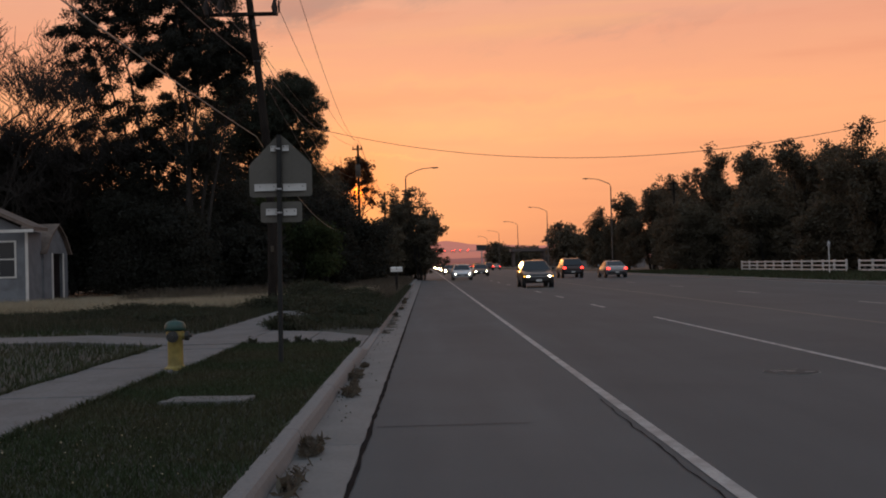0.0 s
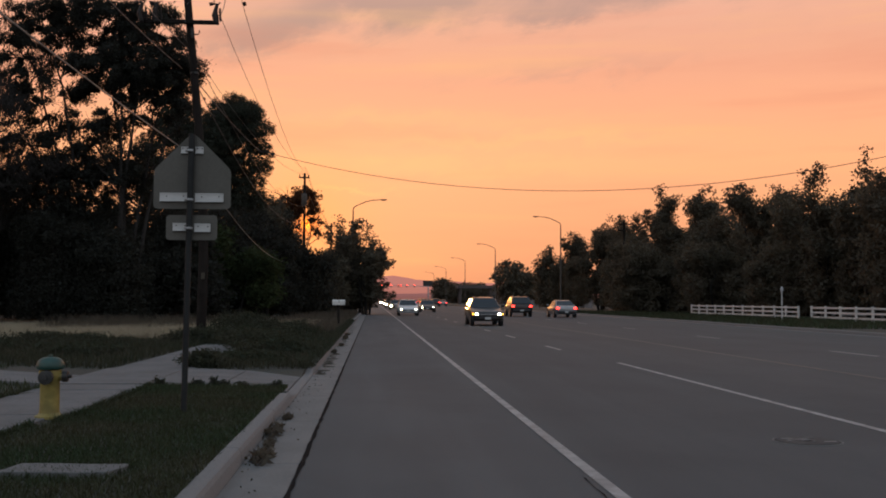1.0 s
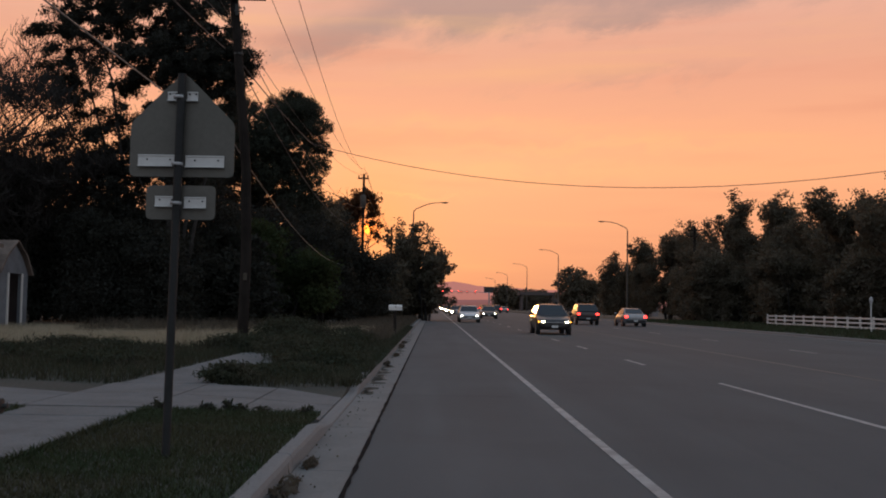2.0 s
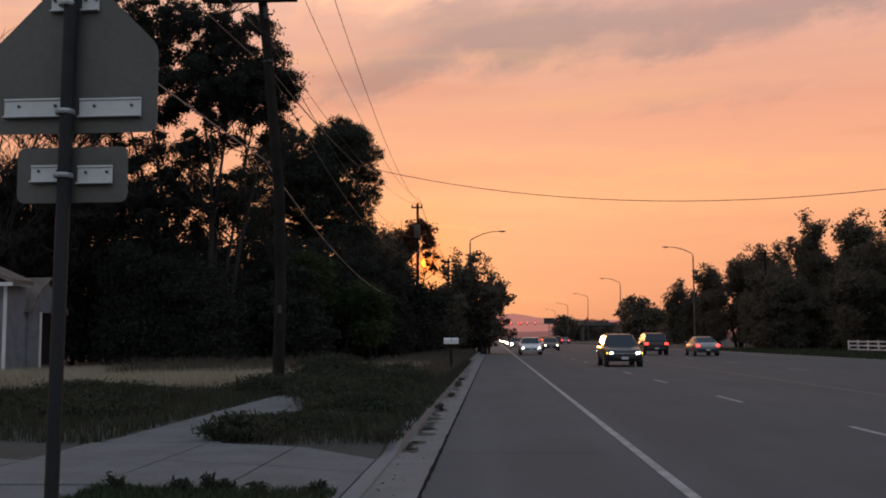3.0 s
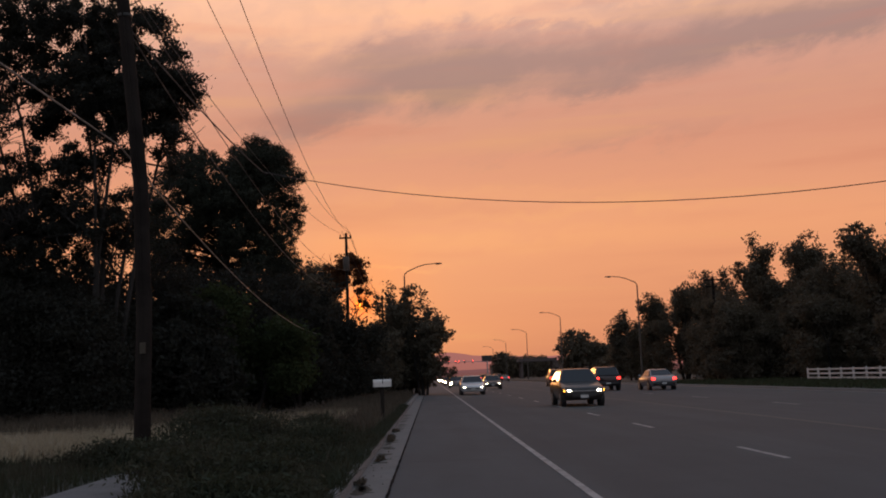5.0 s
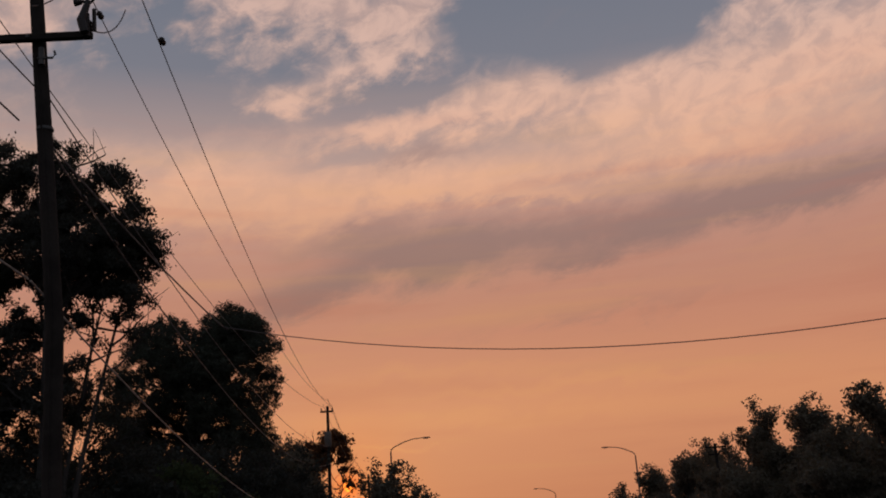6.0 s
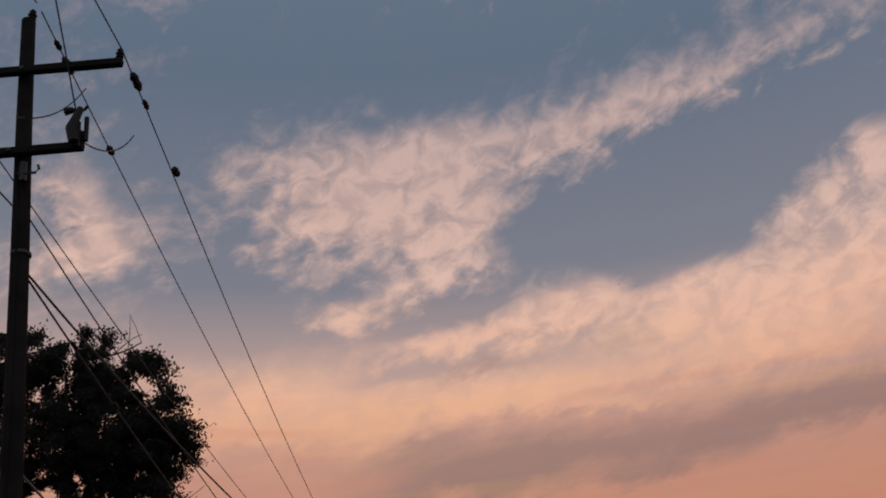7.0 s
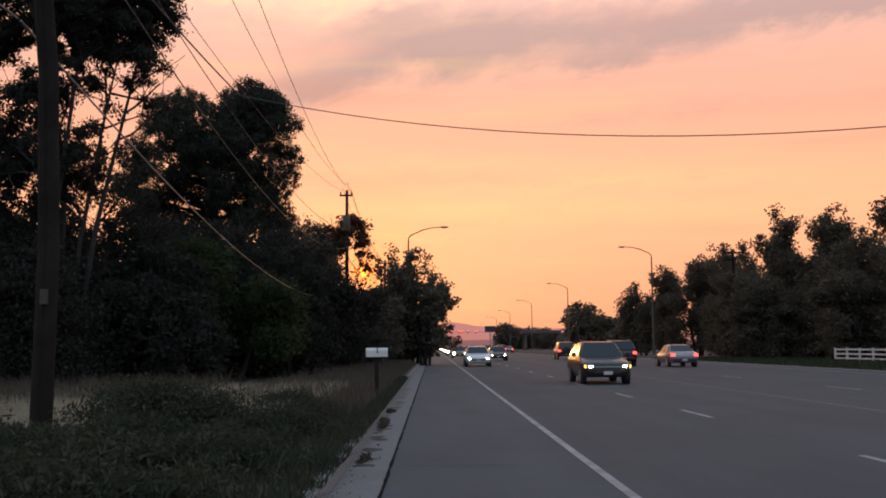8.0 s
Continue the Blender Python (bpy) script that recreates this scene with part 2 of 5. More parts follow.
def lamp_mat(name, colour, strength):
    mt = bpy.data.materials.new(name)
    mt.use_nodes = True
    bs = mt.node_tree.nodes["Principled BSDF"]
    bs.inputs["Base Color"].default_value = (*colour, 1)
    bs.inputs["Roughness"].default_value = 0.2
    bs.inputs["Emission Color"].default_value = (*colour, 1)
    bs.inputs["Emission Strength"].default_value = strength
    return mt


def asphalt_mat():
    mt = material("asphalt", (0.075, 0.080, 0.085), 0.85, 0.3, 0.35, 90.0, 0.3, 160.0, second=(0.054, 0.058, 0.062), spec=0.3)
    N = Net(mt.node_tree)
    bs = mt.node_tree.nodes["Principled BSDF"]
    old = bs.inputs["Base Color"].links[0].from_socket
    pos = N.n("ShaderNodeSeparateXYZ")
    N.put(pos.inputs[0], N.n("ShaderNodeNewGeometry").outputs["Position"])
    long = N.n("ShaderNodeCombineXYZ")
    N.put(long.inputs[0], pos.outputs[0])
    N.put(long.inputs[1], N.m("MULTIPLY", pos.outputs[1], 0.06))
    worn = N.noise(long.outputs[0], 1.1, 4.0, 0.55, 0.2)
    col = N.mix(N.m("MULTIPLY", N.step(worn, 0.4, 0.7), 0.5), old, (0.098, 0.103, 0.108, 1))
    # the travelled lanes are a darker mix than the shoulder, with blotchy patches
    blot = N.noise(N.n("ShaderNodeNewGeometry").outputs["Position"], 0.22, 5.0, 0.6, 0.6)
    lane = N.m("MULTIPLY", N.step(pos.outputs[0], 1.6, 2.3), 0.36)
    col = N.mix(N.m("ADD", lane, N.m("MULTIPLY", N.step(blot, 0.42, 0.66), 0.22)), col, (0.046, 0.047, 0.049, 1))
    N.put(bs.inputs["Base Color"], col)
    return mt


ASPHALT = asphalt_mat()
CONCRETE = material("concrete", (0.155, 0.154, 0.155), 0.85, 0.3, 0.9, 30.0, 0.3, 90.0, second=(0.16, 0.155, 0.153))
GUTTER = material("gutter_concrete", (0.15, 0.148, 0.145), 0.85, 0.3, 1.4, 25.0, 0.3, 80.0, second=(0.1, 0.098, 0.096))
PAVING = material("pale_concrete", (0.125, 0.126, 0.129), 0.85, 0.45, 1.6, 25.0, 0.3, 80.0, second=(0.085, 0.083, 0.082))
TAR = material("tar", (0.012, 0.012, 0.013), 0.95, 0.3, 4, 40, 0.0, spec=0.05)
PAINT_WHITE = material("road_paint", (0.34, 0.335, 0.33), 0.7, 0.45, 2.5, 35, 0.2, second=(0.15, 0.147, 0.145))
SOIL = material("soil_and_grass", (0.042, 0.038, 0.030), 0.95, 0.5, 0.5, 14.0, 0.6, 25.0, second=(0.02, 0.026, 0.018))
LAWN = leafy("lawn_grass", (0.034, 0.050, 0.028), (0.072, 0.058, 0.042), 0.2, 0.5)
DRY = leafy("dry_grass", (0.34, 0.30, 0.23), (0.19, 0.17, 0.13), 0.2, 0.3)
DRY_DARK = leafy("withered_weed", (0.09, 0.078, 0.064), (0.05, 0.045, 0.038), 0.2, 0.25)
WEED = leafy("weed_leaves", (0.036, 0.044, 0.031), (0.064, 0.056, 0.042), 0.25, 0.45)
LEAF_DARK = leafy("elm_leaves", (0.034, 0.035, 0.032), (0.026, 0.028, 0.024), 0.3)
# paler than the thicket's leaves, for row, kerb and distant trees
LEAF_ROW = leafy("pale_row_leaves", (0.10, 0.088, 0.07), (0.075, 0.068, 0.056), 0.35)
LEAF_GREEN = leafy("bright_leaves", (0.045, 0.058, 0.028), (0.03, 0.04, 0.02), 0.3)
LEAF_PINE = leafy("pine_needles", (0.040, 0.044, 0.034), (0.028, 0.032, 0.025), 0.12)
# the low sun's red is painted into this leaf colour
LEAF_SUN_TINT = leafy("sun_tinted_thin_leaves", (0.10, 0.05, 0.03), (0.07, 0.045, 0.03), 0.6)
BARK = material("bark", (0.024, 0.020, 0.018), 0.95, 0.4, 3, 20, 0.8, 18)
POLE_WOOD = material("weathered_pole", (0.024, 0.020, 0.018), 0.95, 0.4, 2, 30, 0.6, 30, spec=0.1)
LAMP_STEEL = material("dark_lamp_steel", (0.10, 0.085, 0.075), 0.7, 0.2, 3, 40, 0.05, metal=0.2, spec=0.2)
GALV = material("galvanised_steel", (0.36, 0.36, 0.37), 0.5, 0.2, 3, 40, 0.05, metal=0.7)
SIGN_BACK = material("bare_aluminium", (0.10, 0.095, 0.085), 0.6, 0.15, 2.5, 30, 0.03, metal=0.35)
BRACE = material("aluminium_brace", (0.48, 0.48, 0.48), 0.5, 0.1, 6, 40, 0.03, metal=0.2)
POST_STEEL = material("dark_steel", (0.026, 0.027, 0.028), 0.75, 0.25, 3, 40, 0.1, metal=0.1, spec=0.2)
YELLOW = material("yellow_enamel", (0.26, 0.205, 0.055), 0.55, 0.35, 6, 25, 0.08, 40)
GREEN = material("green_enamel", (0.014, 0.055, 0.046), 0.5, 0.25, 6, 25, 0.08, 40)
CHAIN_IRON = material("dull_iron", (0.05, 0.05, 0.05), 0.6, 0.2, 8, 40, 0.1, metal=0.5)
# pale tone stands in for the sky reflected along the cable
SHEEN_CABLE = material("sky_sheen_cable", (0.15, 0.135, 0.12), 0.5, 0.2, 5, 30, 0.0)
WIRE = material("cable_black", (0.05, 0.034, 0.03), 0.6, 0.1, 5, 30, 0.0)
CERAMIC = material("brown_porcelain", (0.022, 0.017, 0.016), 0.6, 0.1, 8, 30, 0.0, spec=0.2)
WHITE_WOOD = material("white_painted_boards", (0.16, 0.17, 0.19), 0.75, 0.35, 1.8, 22, 0.2, 30, second=(0.09, 0.09, 0.10))
FENCE_WHITE = material("white_fence_paint", (0.58, 0.56, 0.54), 0.6, 0.12, 2, 30, 0.08)
SHINGLE = material("roof_shingles", (0.16, 0.12, 0.10), 0.9, 0.4, 2, 20, 0.5, 25)
DARK_GLASS = material("window_glass", (0.02, 0.022, 0.026), 0.14, 0.05, 1, 10, 0.0, spec=0.45)
# distance haze and indoor shade are put into this flat brown
HAZE_SHADE_BROWN = material("haze_shade_brown", (0.09, 0.07, 0.068), 0.9, 0.2, 1.2, 20, 0.1)
# distance haze is toned into this pale wall colour
HAZY_WALL = material("hazy_pale_render", (0.17, 0.15, 0.15), 0.9, 0.2, 1.2, 20, 0.1)
GREY_WALL = material("grey_siding", (0.42, 0.41, 0.42), 0.8, 0.2, 1.2, 20, 0.15)
RUBBER = material("tyre_rubber", (0.02, 0.02, 0.02), 0.85, 0.2, 8, 40, 0.1)
RIM = material("alloy_rim", (0.42, 0.42, 0.43), 0.35, 0.1, 6, 30, 0.0, metal=0.8)
TRIM = material("black_plastic", (0.018, 0.018, 0.02), 0.55, 0.1, 6, 30, 0.05)
HEAD_ON = lamp_mat("headlight_glow", (1.0, 0.86, 0.58), 30.0)
HEAD_WARM = lamp_mat("far_headlight_glow", (1.0, 0.76, 0.42), 40.0)
TAIL_ON = lamp_mat("tail_light_glow", (1.0, 0.04, 0.03), 5.0)
INDICATOR = lamp_mat("amber_glow", (1.0, 0.42, 0.04), 6.0)


def car_paint(name, base, metal=0.3):
    return material(name, base, 0.34, 0.08, 1.5, 60, 0.0, metal=metal, coat=0.4, spec=0.35)


CAR_BROWN = car_paint("dark_bronze_paint", (0.02, 0.016, 0.015), 0.1)
CAR_BLACK = car_paint("black_paint", (0.007, 0.007, 0.008), 0.0)
CAR_WHITE = car_paint("white_paint", (0.62, 0.62, 0.64), 0.1)
CAR_SILVER = car_paint("silver_paint", (0.27, 0.28, 0.30), 0.6)
CAR_GREY = car_paint("dark_red_paint", (0.04, 0.028, 0.03))


# ---- mesh helpers ----
def mesh_of(name, verts, faces, smooth=False):
    me = bpy.data.meshes.new(name)
    me.from_pydata([tuple(map(float, v)) for v in verts], [], faces)
    if smooth:
        me.polygons.foreach_set("use_smooth", [True] * len(me.polygons))
        me.set_sharp_from_angle(angle=radians(42))
    me.update()
    return me


class Build:
    """Collects verts and faces of one part."""


    def __init__(self):
        self.v, self.f = [], []

    def add(self, verts, faces):
        o = len(self.v)
        self.v += [tuple(q) for q in verts]
        self.f += [tuple(i + o for i in f) for f in faces]
        return self

    def box(self, x0, x1, y0, y1, z0, z1, bev=0.0):
        b = min(bev, (x1 - x0) * 0.45, (y1 - y0) * 0.45, (z1 - z0) * 0.45)
        if b <= 0:
            v = [(x, y, z) for z in (z0, z1) for x, y in ((x0, y0), (x1, y0), (x1, y1), (x0, y1))]
            return self.add(v, [(3, 2, 1, 0), (4, 5, 6, 7), (0, 1, 5, 4), (1, 2, 6, 5), (2, 3, 7, 6), (3, 0, 4, 7)])
        rings = []
        for z, i in ((z0, b), (z0 + b, 0), (z1 - b, 0), (z1, b)):
            k = b
            rings.append([(x0 + i + (k if i == 0 else k), y0 + i, z), (x1 - i - k, y0 + i, z), (x1 - i, y0 + i + k, z), (x1 - i, y1 - i - k, z),
                          (x1 - i - k, y1 - i, z), (x0 + i + k, y1 - i, z), (x0 + i, y1 - i - k, z), (x0 + i, y0 + i + k, z)])
        return self.rings(rings)

    def rings(self, rings, caps=True):
        n = len(rings[0])
        v = [q for r in rings for q in r]
        f = []
        for k in range(len(rings) - 1):
            for i in range(n):
                j = (i + 1) % n
                f.append((k * n + i, k * n + j, (k + 1) * n + j, (k + 1) * n + i))
        if caps:
            f.append(tuple(range(n - 1, -1, -1)))
            f.append(tuple((len(rings) - 1) * n + i for i in range(n)))
        return self.add(v, f)

    def tube(self, pts, radii, n=6):
        pts = [Vector(q) for q in pts]
        if not isinstance(radii, (list, tuple)):
            radii = [radii] * len(pts)
        rings = []
        for k, q in enumerate(pts):
            d = (pts[min(k + 1, len(pts) - 1)] - pts[max(k - 1, 0)])
            d = d.normalized() if d.length > 1e-9 else Vector((0, 0, 1))
            a = d.cross(Vector((0.31, 0.22, 0.93)) if abs(d.z) < 0.9 else Vector((1, 0.1, 0))).normalized()
            b = d.cross(a)
            rings.append([q + (a * math.cos(t) + b * math.sin(t)) * radii[k] for t in [2 * math.pi * i / n for i in range(n)]])
        return self.rings(rings)

    def lathe(self, prof, n=16, at=(0, 0, 0), axis="z"):
        rings = []
        for r, h in prof:
            ring = []
            for i in range(n):
                c, s = math.cos(2 * math.pi * i / n) * r, math.sin(2 * math.pi * i / n) * r
                q = (c, s, h) if axis == "z" else ((h, c, s) if axis == "x" else (s, h, c))
                ring.append((q[0] + at[0], q[1] + at[1], q[2] + at[2]))
            rings.append(ring)
        return self.rings(rings)

    def mesh(self, name, smooth=False):
        return mesh_of(name, self.v, self.f, smooth)


def thing(name, label, category, at=(0, 0, 0), rz=0.0, group="", kind=""):
    ob = new(name)
    ob.empty_display_size = 0.2
    ob.matrix_basis = pose(*at, 0, 0, rz)
    return tagged(ob, label, category, group, kind)


def part(name, b, mt, parent, label="", smooth=False):
    me = b if isinstance(b, bpy.types.Mesh) else b.mesh(name, smooth)
    if not me.materials:
        me.materials.append(mt)
    ob = new(name, me)
    ob.parent = parent
    if label:
        ob["label"] = label
    return ob


def solo(name, b, mt, label="", category="", group="", kind="", smooth=False):
    me = b if isinstance(b, bpy.types.Mesh) else b.mesh(name, smooth)
    me.materials.append(mt)
    return tagged(new(name, me), label, category, group, kind)


RNG = np.random.default_rng(11)


def quads(centres, size, rng, aspect=1.6, droop=0.0):
    """Leaf-shaped quads, one at each centre, turned at random."""
    c = np.asarray(centres, float)
    n = len(c)
    a = rng.normal(size=(n, 3))
    a[:, 2] -= droop
    a /= np.linalg.norm(a, axis=1)[:, None]
    b = np.cross(a, rng.normal(size=(n, 3)))
    b /= np.linalg.norm(b, axis=1)[:, None]
    s = (size * rng.uniform(0.6, 1.35, n))[:, None]
    v = np.stack([c - a * s * 0.5 * aspect, c + b * s * 0.5 - a * s * 0.1, c + a * s * 0.5 * aspect, c - b * s * 0.5 - a * s * 0.1], 1).reshape(-1, 3)
    me = bpy.data.meshes.new("leaves")
    me.vertices.add(n * 4)
    me.vertices.foreach_set("co", v.ravel())
    me.loops.add(n * 4)
    me.loops.foreach_set("vertex_index", np.arange(n * 4))
    me.polygons.add(n)
    me.polygons.foreach_set("loop_start", np.arange(n) * 4)
    me.update(calc_edges=True)
    me.validate()
    return me


def blades(roots, height, width, rng, lean=0.35):
    """Grass blades: a tapering bent strip of two faces at each root."""
    r = np.asarray(roots, float)
    n = len(r)
    h = height * rng.uniform(0.5, 1.3, n)
    t = rng.uniform(0, 2 * np.pi, n)
    d = np.stack([np.cos(t), np.sin(t), np.zeros(n)], 1)
    t2 = rng.uniform(0, 2 * np.pi, n)
    w = np.stack([np.cos(t2), np.sin(t2), np.zeros(n)], 1) * (width * rng.uniform(0.6, 1.4, n))[:, None] * 0.5
    up = np.stack([np.zeros(n), np.zeros(n), h], 1)
    ln = (lean * h * rng.uniform(0.1, 1.2, n))[:, None]
    v = np.stack([r - w, r + w, r + up * 0.55 + d * ln * 0.35 + w * 0.7, r + up * 0.55 + d * ln * 0.35 - w * 0.7, r + up + d * ln], 1).reshape(-1, 3)
    base = np.arange(n)[:, None] * 5
    idx = np.concatenate([base + [0, 1, 2, 3], base + [3, 2, 4]], 1).ravel()
    me = bpy.data.meshes.new("blades")
    me.vertices.add(n * 5)
    me.vertices.foreach_set("co", v.ravel())
    me.loops.add(n * 7)
    me.loops.foreach_set("vertex_index", idx)
    me.polygons.add(n * 2)
    st = np.stack([np.arange(n) * 7, np.arange(n) * 7 + 4], 1).ravel()
    me.polygons.foreach_set("loop_start", st)
    me.update(calc_edges=True)
    me.validate()
    return me


# ---- ground, road, kerbs, paths ----
KERB_L, KERB_R = -1.0, 20.6


def land(x, y):
    """Height of the ground beside the road."""
    if KERB_L - 0.14 < x < KERB_R + 0.14:
        return -0.06
    z = 0.125
    if 18.7 <= y <= 22.3 and x > -4.6:
        return 0.0
    if x < -4.6:
        out = min(1.0, (-4.6 - x) / 2.5)
        z += (0.10 - 0.17 * min(1.0, max(0.0, (y - 24) / 8))) * out
    return z + 0.03 * noise.noise((x * 0.35, y * 0.35, 0.0))


def ground():
    xs = sorted([-3000, -1200, -500, -200, -90, -60, -45, -36] + [-30 + 1.0 * i for i in range(28)] + [-2.4, -1.8, -1.3, -1.15, -1.13, 20.73, 20.75, 22, 24, 27, 30, 34, 38, 44, 52, 65, 90, 150, 300, 800, 3000])
    ys = [-400, -100, -40, -20, -10] + [-5 + 1.25 * i for i in range(64)] + [76, 80, 86, 92, 100, 110, 125, 145, 170, 220, 300, 450, 700, 1200, 2500, 4500]
    v = [(x, y, land(x, y)) for y in ys for x in xs]
    n = len(xs)
    f = [(j * n + i, j * n + i + 1, (j + 1) * n + i + 1, (j + 1) * n + i) for j in range(len(ys) - 1) for i in range(n - 1)]
    return solo("ground", mesh_of("ground", v, f, True), SOIL, "dusky verge of soil and thin grass", "ground", kind="structure")


ground()
b = Build()
ys = [-60 + 10 * i for i in range(80)]
xs = [-0.5, 1.0, 3.0, 6.0, 9.0, 12.0, 15.0, 18.0, 20.2]
b.add([(x, y, 0.0) for y in ys for x in xs], [(j * 9 + i, j * 9 + i + 1, (j + 1) * 9 + i + 1, (j + 1) * 9 + i) for j in range(79) for i in range(8)])
road = solo("road", b, ASPHALT, "worn grey asphalt road with pale wheel tracks", "road", kind="structure")


def strip(name, x, w, y0, y1, label, mt=PAINT_WHITE, wav=0.0, z=0.005, step=2.0):
    n = max(2, int((y1 - y0) / step))
    rng = random.Random(int(x * 100) + int(y0))
    L, R = [], []
    for i in range(n + 1):
        y = y0 + (y1 - y0) * i / n
        o = rng.uniform(-wav, wav)
        ww = w * (1 + rng.uniform(-0.5, 0.6) if wav else 1 + rng.uniform(-0.04, 0.04))
        L.append((x - ww / 2 + o, y, z))
        R.append((x + ww / 2 + o, y, z))
    v = L + R
    f = [(i, n + 1 + i, n + 2 + i, i + 1) for i in range(n)]
    return part(name, mesh_of(name, v, f), mt, road, label)


strip("edge_line", 1.865, 0.108, -40, 420, "solid white edge line")
strip("lane_line", 5.60, 0.11, -40, 26.3, "solid white lane line")
for y in (32.2, 41.6, 49.6, 58.6, 67.8, 76.9, 86.0, 95.2, 104.3, 113.5, 122.6, 131.8, 141, 150, 159):
    strip("lane_dash", 5.38, 0.11, y, y + 2.5, "faded white lane dash")
for y in range(5, 160, 12):
    strip("lane_dash", 13.0, 0.11, y, y + 2.8, "faded white lane dash")
strip("yellow_line", 9.3, 0.11, -40, 300, "faded centre line", material("yellow_paint", (0.125, 0.112, 0.09), 0.7, 0.4, 1, 30, 0.1))
strip("tar_seam", -0.5, 0.034, -20, 140, "black tar seam along the gutter", TAR, 0.006, 0.006, 0.25)
strip("lane_crack", 1.74, 0.012, 1.0, 11.5, "thin crack beside the edge line", TAR, 0.02, 0.006, 0.22)
b = Build()
for y0, x0, x1 in ((10.1, -0.45, 0.9), (6.7, -0.45, 1.2), (22.6, -0.4, 1.4), (34.0, -0.4, 1.0)):
    n = 14
    v = []
    for i in range(n + 1):
        x = x0 + (x1 - x0) * i / n
        o = 0.02 * noise.noise((x * 4, y0, 1))
        v += [(x, y0 + o - 0.008, 0.006), (x, y0 + o + 0.008, 0.006)]
    b.add(v, [(2 * i, 2 * i + 2, 2 * i + 3, 2 * i + 1) for i in range(n)])
part("road_crack", b, TAR, road, "thin cracks across the shoulder")
for x0, x1, y in ((0.75, 1.6, 6.66), (2.1, 3.2, 6.78)):
    part("stop_bar", Build().add([(x0, y - 0.16, 0.005), (x1, y - 0.16, 0.005), (x1, y + 0.05, 0.005), (x0, y + 0.05, 0.005)], [(0, 1, 2, 3)]), PAINT_WHITE, road, "worn white bar across the lane")
# utility patch with worn paint, beside the lane line
mh = thing("manhole_cover", "round iron manhole cover in pale worn collar", "manhole", (4.42, 13.5, 0))
part("collar", Build().lathe([(0.34, -0.01), (0.34, 0.006), (0.325, 0.008), (0.325, -0.01)], 20), GUTTER, mh, "pale worn concrete collar")
LID = material("worn_iron_lid", (0.05, 0.05, 0.051), 0.8, 0.4, 6, 50, 0.5, 60, second=(0.085, 0.085, 0.085), spec=0.2)
lid = part("lid", Build().lathe([(0.315, -0.01), (0.315, 0.012), (0.29, 0.014), (0.02, 0.014)], 20), LID, mh, "dark iron lid")
for k in range(9):
    rr = random.Random(60 + k)
    x, y, w = rr.uniform(-0.26, 0.14), rr.uniform(-0.2, 0.2), rr.uniform(0.05, 0.14)
    part("scuff", Build().add([(x, y, 0.0165), (x + w, y + rr.uniform(-0.02, 0.02), 0.0165), (x + w * 0.9, y + 0.035, 0.0165), (x + w * 0.15, y + 0.025, 0.0165)], [(0, 1, 2, 3)]), PAINT_WHITE, lid, "pale scuffed paint")


def kerb_run(name, x_face, side, y0, y1, label, low=()):
    """Kerb stones with joints, and the gutter pan at their foot. side: -1 stands left of its face."""
    root = thing(name, label, "kerb", kind="structure")
    L = 3.05
    n = int((y1 - y0) / L)
    for k in range(n):
        a, c = y0 + k * L, y0 + (k + 1) * L
        j = 0.006

        def top(y):
            h = 0.14
            for lo, hi in low:
                out = max(lo - y, y - hi, 0.0)
                h = min(h, 0.035 + 0.105 * min(1.0, out / 1.1) ** 1.5)
            return h
        section = lambda h: [(0.0, -0.05), (0.0, 0.012), (0.012, h * 0.7), (0.03, h - 0.008), (0.05, h), (0.145, h + 0.003), (0.15, h - 0.01), (0.15, -0.05)]
        rings = []
        for y in (a + j, a + j + 0.01, *[a + L * q / 6 for q in range(1, 6)], c - j - 0.01, c - j):
            e = 0.006 if y in (a + j, c - j) else 0.0
            w = 0.006 * noise.noise((y, x_face, 3.0))
            rings.append([(x_face + side * (px + w + (e if px < 0.1 else -e)), y, pz - (e if pz > 0.05 else 0)) for px, pz in section(top(y))])
        if side > 0:
            rings = [r[::-1] for r in rings]
        part("kerb_stone", Build().rings(rings), CONCRETE, root)
        gx0, gx1 = (x_face, x_face + 0.48) if side < 0 else (x_face - 0.38, x_face)
        part("gutter_slab", Build().box(gx0, gx1, a + j, c - j, -0.05, 0.004, 0.004), GUTTER, root)
    return root


kerb_run("kerb_near", KERB_L, -1, -9.05, 125, "weathered concrete kerb with gutter slabs", [(18.6, 22.2)])
kerb_run("kerb_far", KERB_R, 1, 20, 150, "concrete kerb along the far verge")
side = thing("sidewalk", "pale concrete sidewalk slabs with dark joints", "sidewalk", kind="structure")
for k in range(27):
    y = -8 + k * 1.52
    if y > 31.6:
        break
    if 17.4 < y < 22.2:
        continue
    o = 0.01 * noise.noise((k * 1.7, 2, 0))
    xr = -3.3 if y < 14 else -3.12
    part("paving_slab", Build().box(-4.55, xr, y + 0.008, y + 1.512, 0.05, 0.146 + o, 0.008), PAVING, side)
part("paving_slab", Build().box(-4.55, -3.12, 17.85, 18.74, 0.05, 0.15, 0.008), PAVING, side)
drive = thing("driveway", "pale concrete drive apron crossing the sidewalk", "driveway", kind="structure")
